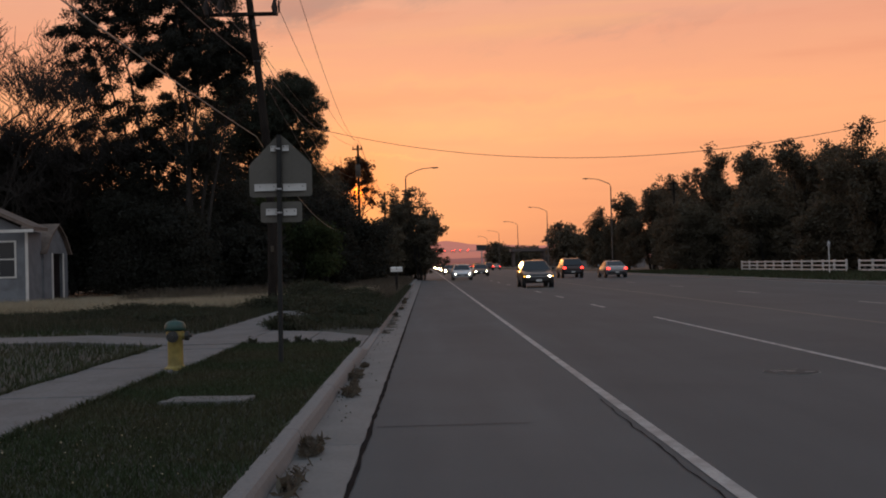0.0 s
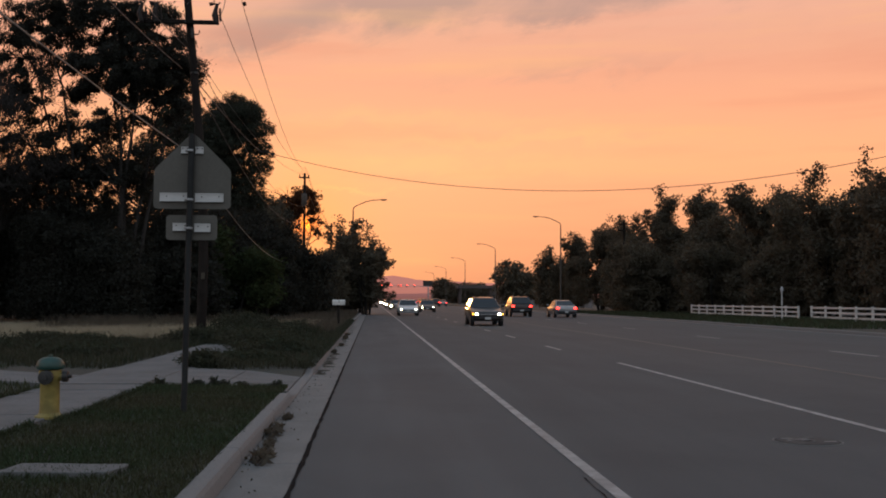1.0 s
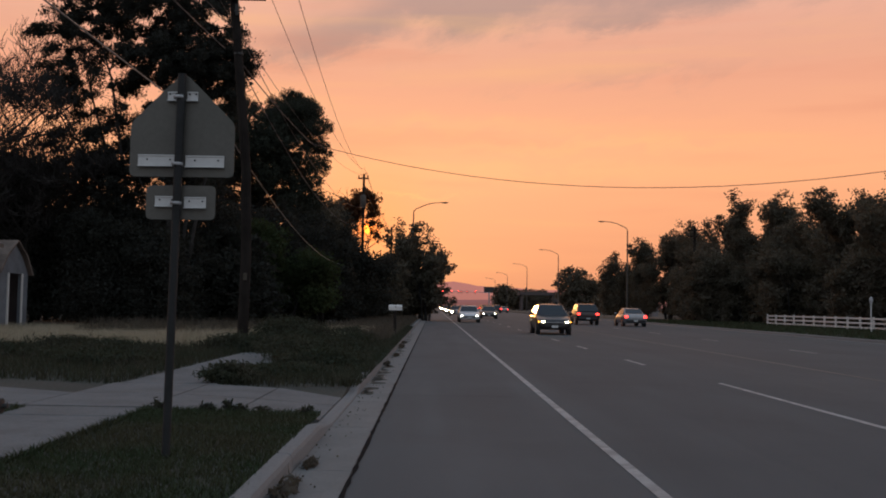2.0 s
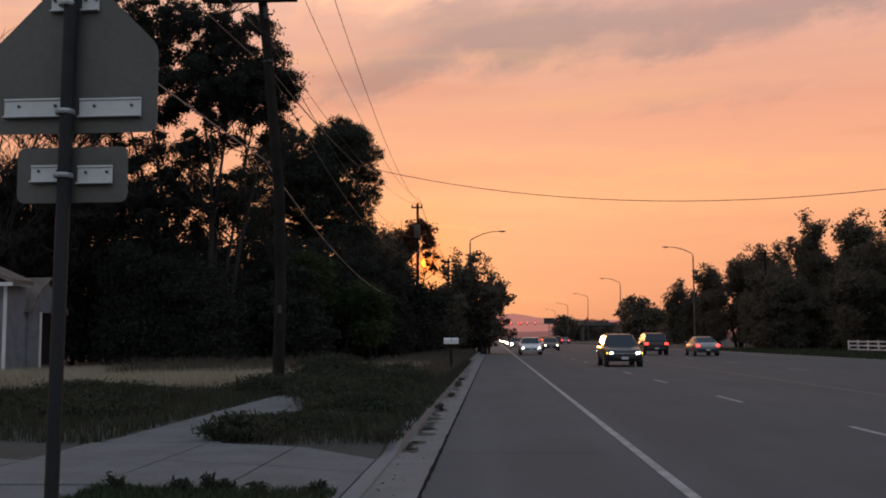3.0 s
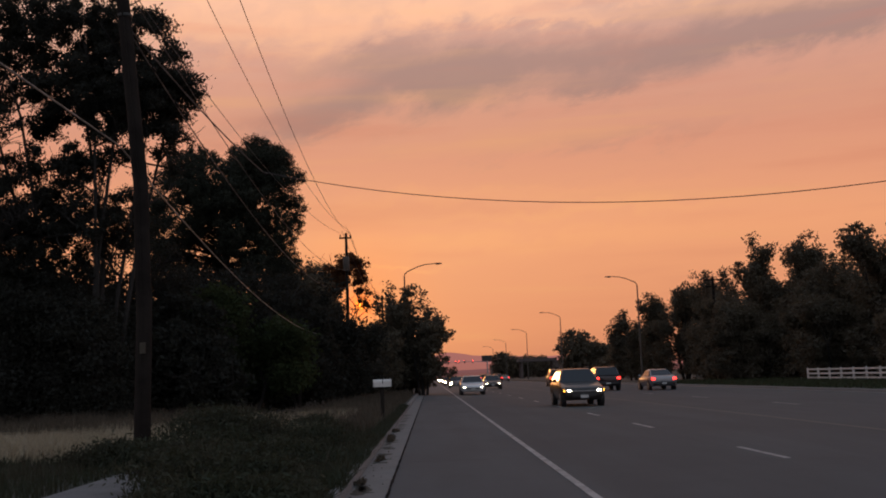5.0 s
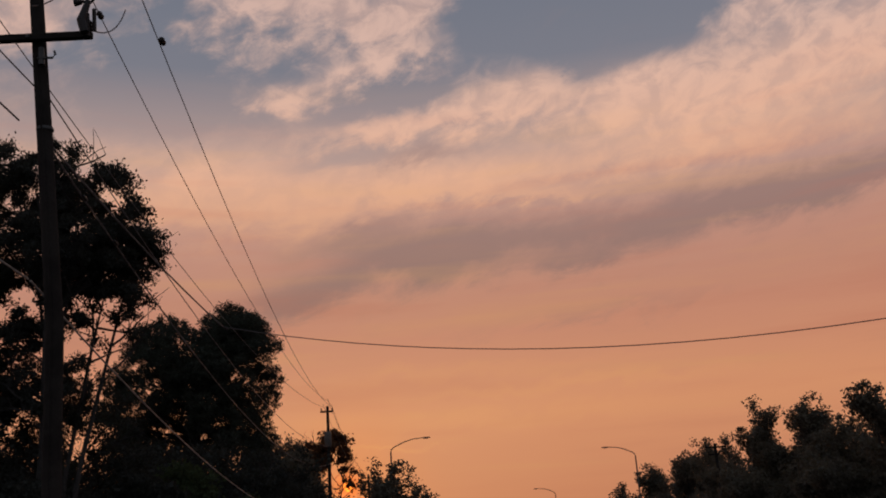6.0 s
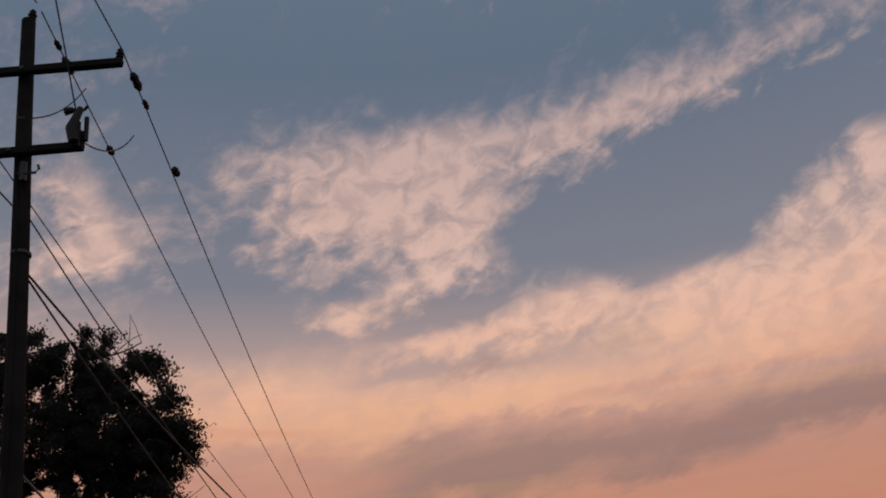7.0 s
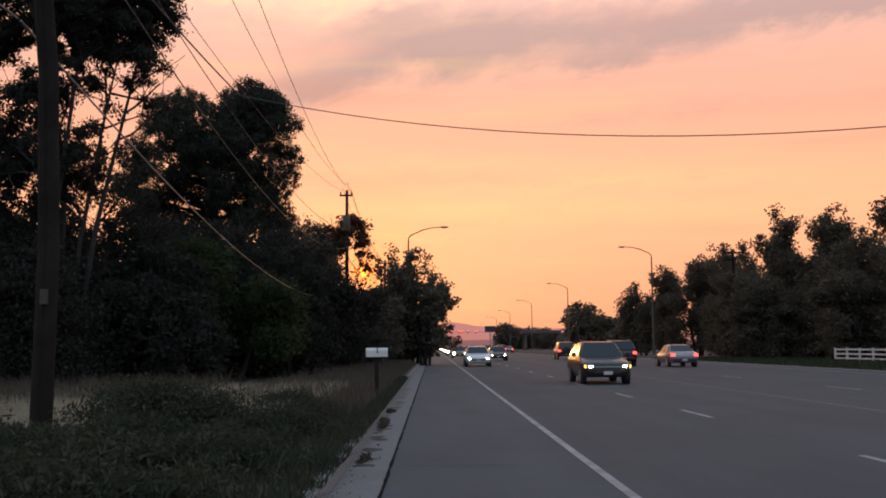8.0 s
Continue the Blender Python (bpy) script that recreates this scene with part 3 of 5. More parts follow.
for x0, x1 in ((-1.16 - 1.0, -1.16), (-3.2, -2.17), (-4.6, -3.21), (-6.2, -4.61), (-7.8, -6.21), (-9.5, -7.81), (-12, -9.51)):
    for y0, y1 in ((18.75, 20.45), (20.46, 22.2)):
        if x0 < -6.0 and y0 > 20.4:
            continue
        v = []
        zt = lambda x: 0.04 + 0.12 * min(1.0, max(0.0, (-1.16 - x) / 1.6)) + (0.10 if x < -4.65 else 0)
        bb = Build()
        ring0 = [(x0 + .006, y0 + .006, 0.0), (x1 - .006, y0 + .006, 0.0), (x1 - .006, y1 - .006, 0.0), (x0 + .006, y1 - .006, 0.0)]
        ring1 = [(x, y, zt(x)) for x, y, z in ring0]
        bb.rings([ring0, ring1])
        part("drive_slab", bb, PAVING, drive)
b = Build()
rng = random.Random(3)
ring = []
for x0, y0, x1, y1 in ((-0.42, -0.16, 0.40, -0.2), (0.40, -0.2, 0.43, 0.17), (0.43, 0.17, -0.36, 0.22), (-0.36, 0.22, -0.42, -0.16)):
    for f in (0.0, 0.33, 0.66):
        ring.append((x0 + (x1 - x0) * f + rng.uniform(-0.025, 0.025), y0 + (y1 - y0) * f + rng.uniform(-0.025, 0.025)))
b.rings([[(x, y, -0.05) for x, y in ring], [(x, y, 0.022) for x, y in ring], [(x * 0.97, y * 0.97, 0.028) for x, y in ring]])
ob = solo("utility_slab", b, PAVING, "broken pale concrete slab in the lawn", "slab")
ob.location = (-2.15, 11.1, 0.145)



# ---- road sign, hydrant, letterbox ----
def road_sign():
    r = thing("road_sign", "grey back of a pentagon school sign on a steel post", "road sign", (-1.99, 15.06, 0.12), -2.0)
    lean = 0.02
    part("post", Build().tube([(0, 0, -0.05), (lean, 0, 1.6), (lean * 2, 0, 3.12)], 0.034, 10), POST_STEEL, r, "dark steel post", True)
    y = 0.045
    c = 0.045
    pent = [(-0.43, 2.28), (0.43, 2.28), (0.43, 2.72), (0.03, 3.12), (-0.03, 3.12), (-0.43, 2.72)]

    def rounded(poly, rad):
        out = []
        n = len(poly)
        for i in range(n):
            p0, p1, p2 = Vector(poly[i - 1]), Vector(poly[i]), Vector(poly[(i + 1) % n])
            a = p1 + (p0 - p1).normalized() * min(rad, (p0 - p1).length * 0.45)
            e = p1 + (p2 - p1).normalized() * min(rad, (p2 - p1).length * 0.45)
            for t in (0, 0.25, 0.5, 0.75, 1):
                out.append(tuple(a * (1 - t) ** 2 + p1 * 2 * t * (1 - t) + e * t * t))
        return out
    for nm, poly, rad in (("sign_plate", pent, 0.05), ("lower_plate", [(-0.285, 1.93), (0.285, 1.93), (0.285, 2.21), (-0.285, 2.21)], 0.045)):
        ring = rounded(poly, rad)
        part(nm, Build().rings([[(x + c, y, z) for x, z in ring], [(x + c, y + 0.004, z) for x, z in ring]]), SIGN_BACK, r)
    for x0, x1, z0, z1 in ((-0.36, -0.045, 2.36, 2.46), (0.03, 0.35, 2.355, 2.455), (-0.13, -0.045, 2.90, 2.98), (0.03, 0.12, 2.90, 2.98), (-0.21, -0.045, 2.03, 2.12), (0.03, 0.21, 2.02, 2.115)):
        bb = Build()
        bb.box(x0 + c, x1 + c, y - 0.010, y - 0.001, z0, z1, 0.003)
        bb.box(x0 + c, x1 + c, y - 0.034, y - 0.0105, z0, z0 + 0.008, 0.002)
        bb.box(x0 + c, x1 + c, y - 0.016, y - 0.0105, z1 - 0.012, z1, 0.002)
        br = part("brace", bb, BRACE, r, "bright aluminium brace")
        for f in (0.25, 0.85):
            bx = x0 + c + (x1 - x0) * f
            part("bolt", Build().lathe([(0.008, y - 0.0185), (0.008, y - 0.0105)], 6, (bx, 0, z0 + 0.06), "y"), CHAIN_IRON, br)
    for z in (2.38, 2.06, 2.93):
        part("clamp", Build().lathe([(0.047, z - 0.012), (0.05, z), (0.047, z + 0.012)], 10, (lean, 0.0, 0)), GALV, r)
    return r


road_sign()


def hydrant():
    r = thing("fire_hydrant", "yellow fire hydrant with green bonnet and caps", "hydrant", (-3.30, 14.6, 0.13), 2)
    part("flange", Build().lathe([(0.15, 0), (0.15, 0.03), (0.12, 0.04), (0.105, 0.06)], 18), YELLOW, r, smooth=True)
    part("barrel", Build().lathe([(0.105, 0.05), (0.10, 0.10), (0.098, 0.40), (0.112, 0.43), (0.115, 0.49), (0.112, 0.505), (0.09, 0.515)], 20), YELLOW, r, smooth=True)
    part("bonnet", Build().lathe([(0.13, 0.516), (0.14, 0.53), (0.14, 0.558), (0.132, 0.59), (0.112, 0.618), (0.075, 0.638), (0.03, 0.645)], 20), GREEN, r, "green domed bonnet", True)
    part("operating_nut", Build().lathe([(0.026, 0.644), (0.022, 0.668)], 5), GREEN, r)
    for dx, dy, ln, rd in ((1, 0, 0.10, 0.05), (0, -1, 0.12, 0.062)):
        bb = Build()
        cb = Build()
        z = 0.44
        for B, prof in ((bb, [(rd, 0.08), (rd, 0.08 + ln * 0.5)]), (cb, [(rd * 1.2, 0.08 + ln * 0.5), (rd * 1.2, 0.08 + ln), (rd * 0.4, 0.085 + ln), (rd * 0.4, 0.12 + ln)])):
            prof = [(q, h * (dx or dy)) for q, h in prof]
            B.lathe(prof, 12, (0, 0, z), "x" if dx else "y")
        part("outlet", bb, YELLOW, r)
        part("outlet_cap", cb, CHAIN_IRON, r, "dark iron outlet cap")
    return r


hydrant()


def letterbox(at, rz, white=True):
    r = thing("letterbox", "white metal letterbox on a dark wooden post", "letterbox", at, rz)
    part("post", Build().box(-0.05, 0.05, -0.05, 0.05, -0.1, 0.95, 0.01), POLE_WOOD, r)
    part("shelf", Build().box(-0.22, 0.24, -0.09, 0.09, 0.951, 0.975, 0.004), POLE_WOOD, r)
    prof = [(-0.10, 0.976), (0.10, 0.976), (0.10, 1.10)] + [(0.10 * math.cos(a), 1.10 + 0.09 * math.sin(a)) for a in [i * math.pi / 8 for i in range(1, 8)]] + [(-0.10, 1.10)]
    part("box", Build().rings([[(x, y, z) for y, z in prof] for x in (-0.25, 0.25)]), FENCE_WHITE, r, "white painted metal box")
    part("flap", Build().rings([[(x, y * 1.04, z) for y, z in prof] for x in (0.2505, 0.262)]), FENCE_WHITE, r)
    part("flag", Build().box(0.0, 0.02, -0.112, -0.102, 1.06, 1.2, 0.002), CHAIN_IRON, r)
    return r


letterbox((-1.34, 46.4, 0.2), 8)


# ---- utility poles and lines ----
def insulator(b, x, y, z, s=1.0):
    b.lathe([(0.02 * s, z), (0.055 * s, z + 0.03 * s), (0.03 * s, z + 0.06 * s), (0.06 * s, z + 0.09 * s), (0.03 * s, z + 0.12 * s), (0.045 * s, z + 0.15 * s), (0.015 * s, z + 0.19 * s)], 8, (x, y, 0))


def utility_pole(at, h, arms, label, lean=0.0, thick=1.0):
    r = thing("utility_pole", label, "utility pole", at)
    bend = ((lean * 1.3, -0.3, 0.19), (lean * 1.4, h * 0.2, 0.18), (lean * 1.25, h * 0.4, 0.17), (lean * 0.6, h * 0.65, 0.155), (lean * 0.05, h * 0.85, 0.142), (-lean * 0.32, h, 0.13))
    part("shaft", Build().tube([(x, 0, z) for x, z, r0 in bend], [r0 * thick for x, z, r0 in bend], 12), POLE_WOOD, r, smooth=True)
    for z, x0, x1 in arms:
        arm = part("crossarm", Build().box(x0, x1, -0.25, -0.135, z - 0.06, z + 0.06, 0.012), POLE_WOOD, r, "weathered wooden crossarm")
        part("arm_bolt", Build().lathe([(0.03, -0.28), (0.03, -0.12)], 6, (0, 0, z), "y"), CHAIN_IRON, arm)
        for x in (x0 + 0.08, x1 - 0.05):
            bb = Build()
            insulator(bb, x, -0.19, z + 0.06, 1.1)
            part("insulator", bb, CERAMIC, arm)
    return r


P1 = (-5.75, 35.4, 0.25)
pole = utility_pole(P1, 12.25, [(11.12, -1.45, 1.45), (9.68, -1.3, 1.02)], "tall dark wooden utility pole with two crossarms", 0.45, 0.8)
bb = Build()
insulator(bb, -0.1, 0, 12.25, 1.2)
part("top_insulator", bb, CERAMIC, pole)
for x in (-0.85, -1.3, 0.96):
    bb = Build()
    bb.tube([(x, -0.3, 9.6), (x - 0.02, -0.32, 10.0)], 0.06, 8)
    bb.tube([(x - 0.22, -0.3, 10.22), (x - 0.1, -0.3, 10.24)], [0.06, 0.045], 8)
    bb.tube([(x - 0.1, -0.3, 10.24), (x + 0.05, -0.3, 10.22), (x + 0.1, -0.3, 10.28)], 0.025, 6)
    bb.tube([(x + 0.02, -0.34, 10.22), (x - 0.06, -0.4, 9.85), (x + 0.0, -0.4, 9.62)], [0.05, 0.075, 0.07], 8)
    bb.tube([(x + 0.1, -0.28, 10.1), (x + 0.12, -0.28, 9.7)], 0.035, 6)
    part("fuse_cutout", bb, CERAMIC, pole, "dark porcelain fuse cutout")
bb = Build()
bb.tube([(0.2, -0.17, 9.5), (0.22, -0.17, 9.2)], 0.05, 6)
bb.tube([(0.15, -0.2, 9.3), (0.4, -0.2, 9.3), (0.44, -0.2, 9.36), (0.42, -0.2, 9.42)], 0.02, 6)
part("hook", bb, CHAIN_IRON, pole)
part("band", Build().lathe([(0.126, 8.1), (0.137, 8.11), (0.137, 8.15), (0.126, 8.16)], 14, (0.265, 0, 0)), CHAIN_IRON, pole)
part("tag", Build().box(0.60, 0.70, -0.19, -0.155, 1.75, 1.95), DRY_DARK, pole, "small faded pole tag")
bb = Build()
bb.tube([(0.60, -0.15, 0.0), (0.62, -0.15, 2.5), (0.55, -0.145, 5.0), (0.27, -0.13, 8.0), (0.1, -0.125, 9.4)], 0.016, 6)
part("ground_wire_cover", bb, POLE_WOOD, pole)


def span(a, c, sag, r, n=28, back=None):
    a, c = Vector(a), Vector(c)
    return [a.lerp(c, i / n) - Vector((0, 0, 4 * sag * (i / n) * (1 - i / n))) for i in range(n + 1)]


def line(name, pts, r, label, fittings=(), mt=WIRE):
    root = solo(name, Build().tube(pts, r, 5), mt, label, "overhead line", "overhead lines along the road", smooth=True)
    for k, (q, d, ln, rad) in enumerate(fittings):
        q, d = Vector(q), Vector(d).normalized()
        part("strain_insulator" if rad > 0.04 else "clamp", Build().tube([q - d * ln / 2, q - d * ln / 4, q, q + d * ln / 4, q + d * ln / 2], [rad * 0.6, rad, rad * 0.8, rad, rad * 0.6], 8), CERAMIC, root)
    return root


X1, Y1 = P1[0], P1[1]
POLE2 = (-5.9, 92.7, 0.25)
BACK = (-5.4, -12.0)
along = Vector((0, 1, -0.03))
line("power_line", span((X1 + 1.42, Y1 - 0.19, 11.62), (POLE2[0] + 0.25, POLE2[1], 12.3), 1.35, 0.013), 0.011, "thin black power line between wooden poles",
     [((X1 + 1.42, Y1 + 0.5, 11.56), along, 0.36, 0.07), ((X1 + 1.42, Y1 + 1.0, 11.5), along, 0.2, 0.045), ((X1 + 1.42, Y1 + 2.75, 11.39), along, 0.22, 0.065)])
line("power_line", span((X1 + 0.03, Y1, 12.68), (POLE2[0] + 0.02, POLE2[1], 12.72), 1.5, 0.013), 0.011, "thin black power line at the top of the poles",
     [((X1 + 0.03, Y1 + 0.7, 12.6), along, 0.2, 0.05), ((X1 + 0.03, Y1 + 1.15, 12.55), along, 0.36, 0.07), ((X1 + 0.03, Y1 + 3.3, 12.35), along, 0.22, 0.065)])
line("power_line", span((X1 - 1.37, Y1 - 0.19, 11.62), (POLE2[0] - 0.3, POLE2[1], 12.3), 1.35, 0.013), 0.011, "thin black power line on the far arm end")
for dx, z, dx2, z2 in ((1.42, 11.62, 1.35, 11.9), (0.03, 12.68, 0.0, 12.9), (-1.37, 11.62, -1.3, 11.9)):
    line("power_line", span((BACK[0] + dx2, BACK[1], z2), (X1 + dx, Y1 - (0.19 if dx else 0), z), 1.1, 0.013), 0.011, "thin black power line running overhead")
line("neutral_line", span((X1 + 0.17, Y1, 9.15), (POLE2[0] + 0.15, POLE2[1], 9.6), 1.6, 0.01), 0.012, "thin neutral wire below the crossarms")
line("neutral_line", span((BACK[0], BACK[1], 9.3), (X1 + 0.1, Y1 - 0.1, 9.1), 1.0, 0.01), 0.012, "thin neutral wire below the crossarms")
J = (-4.7, 46.5, 7.6)
line("messenger_cable", span((X1 + 0.2, Y1, 8.3), (POLE2[0] + 0.15, POLE2[1], 8.4), 1.9, 0.02), 0.016, "black bundled cable with clamps",
     [((X1 + 0.22, Y1 + 2.2, 8.02), along, 0.25, 0.035), ((X1 + 0.22, Y1 + 4.2, 7.8), along, 0.25, 0.035)])
line("messenger_cable", span((X1 + 0.25, Y1 + 0.05, 8.25), J, 0.12, 0.02), 0.018, "black service cable leaving the pole", [(J, (1, 3, -0.4), 0.5, 0.035)])
line("messenger_cable", span((BACK[0], BACK[1], 8.5), (X1 - 0.1, Y1 - 0.15, 8.5), 0.9, 0.02), 0.016, "black bundled cable with clamps")
pts = []
for i in range(41):
    x = J[0] + (31.0 - J[0]) * i / 40
    u = x - J[0]
    pts.append((x, J[1] - 0.45 * u, J[2] - 0.318 * u + 0.01173 * u * u))
line("crossing_cable", pts, 0.012, "single dark cable sagging across the road")
line("telephone_cable", span((X1 + 0.2, Y1 - 0.1, 5.85), (POLE2[0] + 0.2, POLE2[1], 5.7), 2.0, 0.02), 0.017, "slack telephone cable sagging between poles, sky sheen painted pale", mt=SHEEN_CABLE)
line("telephone_cable", span((BACK[0] - 0.3, BACK[1], 6.4), (X1 + 0.2, Y1 - 0.2, 5.85), 0.35, 0.02), 0.017, "slack telephone cable running to the pole, sky sheen painted pale", mt=SHEEN_CABLE)
for dx, y0, z0, y1, z1 in ((0.86, -1.6, 11.7, -0.25, 10.3), (0.9, 0.1, 9.95, 2.0, 11.42), (0.05, 1.9, 12.42, -0.3, 10.2), (-0.85, -1.6, 11.7, -0.25, 10.3)):
    bb = Build()
    bb.tube([(dx + 0.06 * math.sin(3 * t), y0 + (y1 - y0) * t, z0 + (z1 - z0) * t - 0.9 * t * (1 - t)) for t in [i / 10 for i in range(11)]], 0.012, 5)
    part("jumper", bb, WIRE, pole, "thin hanging jumper wire")

pole2 = utility_pole(POLE2, 12.1, [(11.7, -0.5, 0.4)], "distant wooden utility pole with a transformer", 0.0, 0.75)
part("transformer", Build().lathe([(0.2, 9.2), (0.24, 9.25), (0.24, 10.2), (0.2, 10.28), (0.05, 10.3)], 12, (0.0, -0.42, 0)), LAMP_STEEL, pole2, "grey transformer can", True)
utility_pole((-5.9, 150, 0.25), 12.0, [(11.6, -0.9, 0.9)], "distant wooden utility pole")
utility_pole((BACK[0], BACK[1], 0.2), 12.6, [(11.5, -1.4, 1.4)], "wooden utility pole behind the verge")
utility_pole((28.6, 118.5, 0.1), 10.35, [(10.0, -1.0, 1.0), (9.3, -0.8, 0.3)], "wooden pole with short crossarms above the trees")
utility_pole((31.0, 30.4, 0.1), 12.2, [(11.8, -0.8, 0.8)], "wooden pole across the road")
for dx, z in ((0.25, 12.5), (0.02, 12.9), (-0.3, 12.5), (0.15, 9.6)):
    line("power_line", span((POLE2[0] + dx, POLE2[1], z), (-5.9 + dx, 150, z - 0.6), 1.2, 0.013), 0.016, "distant power line between wooden poles")


def street_lamp():
    r = thing("street_lamp", "tall grey street lamp with a long curved arm", "street lamp", group="street lamps along the road")
    part("pole", Build().tube([(0, 0, 0), (0, 0, 0.4), (0, 0, 6), (0, 0, 10.9)], [0.14, 0.115, 0.095, 0.07], 10), LAMP_STEEL, r, smooth=True)
    part("base", Build().lathe([(0.24, 0), (0.24, 0.1), (0.16, 0.18)], 10), CONCRETE, r)
    part("arm", Build().tube([(0, 0, 10.85), (0.04, 0, 11.12), (0.3, 0, 11.34), (1.3, 0, 11.78), (2.0, 0, 11.96), (2.9, 0, 12.03)], [0.06, 0.06, 0.052, 0.05, 0.045, 0.04], 8), LAMP_STEEL, r, smooth=True)
    hd = part("head", Build().rings([[(x, y * w, 12.02 + z * w) for y, z in ((-0.13, 0), (-0.09, 0.07), (0.09, 0.07), (0.13, 0), (0.09, -0.05), (-0.09, -0.05))] for x, w in ((2.85, 0.5), (3.0, 0.95), (3.4, 1.0), (3.62, 0.6))]), LAMP_STEEL, r)
    part("lens", Build().box(3.02, 3.4, -0.1, 0.1, 11.93, 11.965, 0.01), DARK_GLASS, hd)
    return r


lampL = street_lamp()
lampL.matrix_basis = pose(-2.1, 113.4, 0.1)
for x, y, rz in ((24.0, 133.2, 180), (23.3, 197.8, 180), (23.3, 262, 180), (23.3, 330, 180), (-2.6, 178, 0), (-2.6, 243, 0), (23.3, 395, 180)):
    lp = copy_thing(lampL, pose(x, y, 0.1, 0, 0, rz))


# ---- trees ----
def limb(b, a, d, length, r, rng, depth, tips, bend=0.25, split=3, up=0.15, shrink=0.68, thick=0.68, least=0.0):
    """A tapering limb that forks; its ends are gathered in tips."""
    pts, rad = [Vector(a)], [r]
    q, d = Vector(a), Vector(d).normalized()
    n = 4
    for i in range(n):
        d = (d + Vector((rng.uniform(-bend, bend), rng.uniform(-bend, bend), rng.uniform(-bend, bend) + up)) * 0.5).normalized()
        q = q + d * length / n
        pts.append(q.copy())
        rad.append(r * (1 - 0.5 * (i + 1) / n))
    b.tube(pts, rad, 7 if r > 0.1 else (5 if r > 0.03 else 3))
    tips.append((q.copy(), depth))
    tips.append((pts[2].copy(), depth))
    if depth <= 0:
        return
    for k in range(split):
        t = rng.choice((2, 3, 4))
        side = Vector((rng.uniform(-1, 1), rng.uniform(-1, 1), rng.uniform(-0.25, 0.7)))
        limb(b, pts[t], d * 0.55 + side * 0.8, length * shrink * rng.uniform(0.75, 1.15), max(least, rad[t] * thick), rng, depth - 1, tips, bend, split, up, shrink, thick, least)


def tree(label, at, h, spread, first, seed, mt, n, size, density=1.0, depth=3, lean=0.0, stems=1, clump=0.9, low=0.25, category="tree", split=3, leaf_from=1, droop=0.0, name="tree"):
    """A broad-leaved tree: forking limbs and a crown of clumps of small leaves about their ends."""
    rng = random.Random(seed)
    g = np.random.default_rng(seed)
    r = thing(name, label, category, at)
    b = Build()
    tips = []
    for s in range(stems):
        a = 2 * math.pi * (s + rng.random() * 0.5) / stems
        off = 0.0 if stems == 1 else 0.35
        d = Vector((lean + math.cos(a) * 0.35 * (stems > 1), math.sin(a) * 0.35 * (stems > 1), 1))
        base = Vector((math.cos(a) * off, math.sin(a) * off, -0.2))
        limb(b, base, d, h * 0.42, max(0.09, h * 0.016), rng, depth, tips, 0.3, split + (stems == 1), 0.12)
    # fit the ends of the limbs into the crown's outline
    T = np.array([tuple(q) for q, dpt in tips if dpt <= leaf_from])
    sz = (h - 0.5 * clump) / T[:, 2].max()
    sr = spread / max(1e-3, np.percentile(np.hypot(T[:, 0], T[:, 1]), 90))
    b.v = [(x * sr, y * sr, z * sz) if z > 0.3 else (x, y, z) for x, y, z in b.v]
    T *= (sr, sr, sz)
    if first < 2.0:
        extra = T[g.integers(0, len(T), len(T))].copy()
        extra[:, 2] *= g.uniform(0.05, 0.7, len(T))
        T = np.concatenate([T, extra])
    T = T[T[:, 2] > first]
    part("trunk", b, BARK, r, smooth=True)
    k = len(T)
    w = g.uniform(0.3, 1.0, k)
    pick = g.choice(k, n, p=w / w.sum())
    rr = clump * g.uniform(0.5, 1.25, k)[pick]
    o = g.normal(size=(n, 3))
    o /= np.linalg.norm(o, axis=1)[:, None]
    o *= (g.uniform(0, 1, n) ** 0.55 * rr)[:, None]
    o[:, 2] *= 0.75
    c = T[pick] + o
    c[:, 2] -= droop * np.abs(g.normal(size=n))
    c[:, 2] = np.maximum(c[:, 2], low)
    part("crown", quads(c, size, g), mt, r)
    return r


def bare_tree(at, h, seed, label):
    rng = random.Random(seed)
    r = thing("bare_tree", label, "tree", at)
    b, tips = Build(), []
    limb(b, (0, 0, -0.2), (0.05, 0, 1), h * 0.42, 0.26, rng, 0, tips, 0.4, 4, 0.1)
    part("trunk", b, BARK, r, smooth=True)
    for k in range(5):
        q = tips[0][0] if k < 3 else tips[1][0]
        a = 2 * math.pi * (k + rng.random() * 0.5) / 5
        bb = Build()
        limb(bb, q, (math.cos(a) * 0.8, math.sin(a) * 0.8, rng.uniform(0.5, 1.0)), h * 0.3, 0.13, rng, 5, [], 0.45, 4, 0.1, 0.72, 0.76, 0.019)
        part("branch", bb, BARK, r, "fine forking leafless branch", True)
    return r


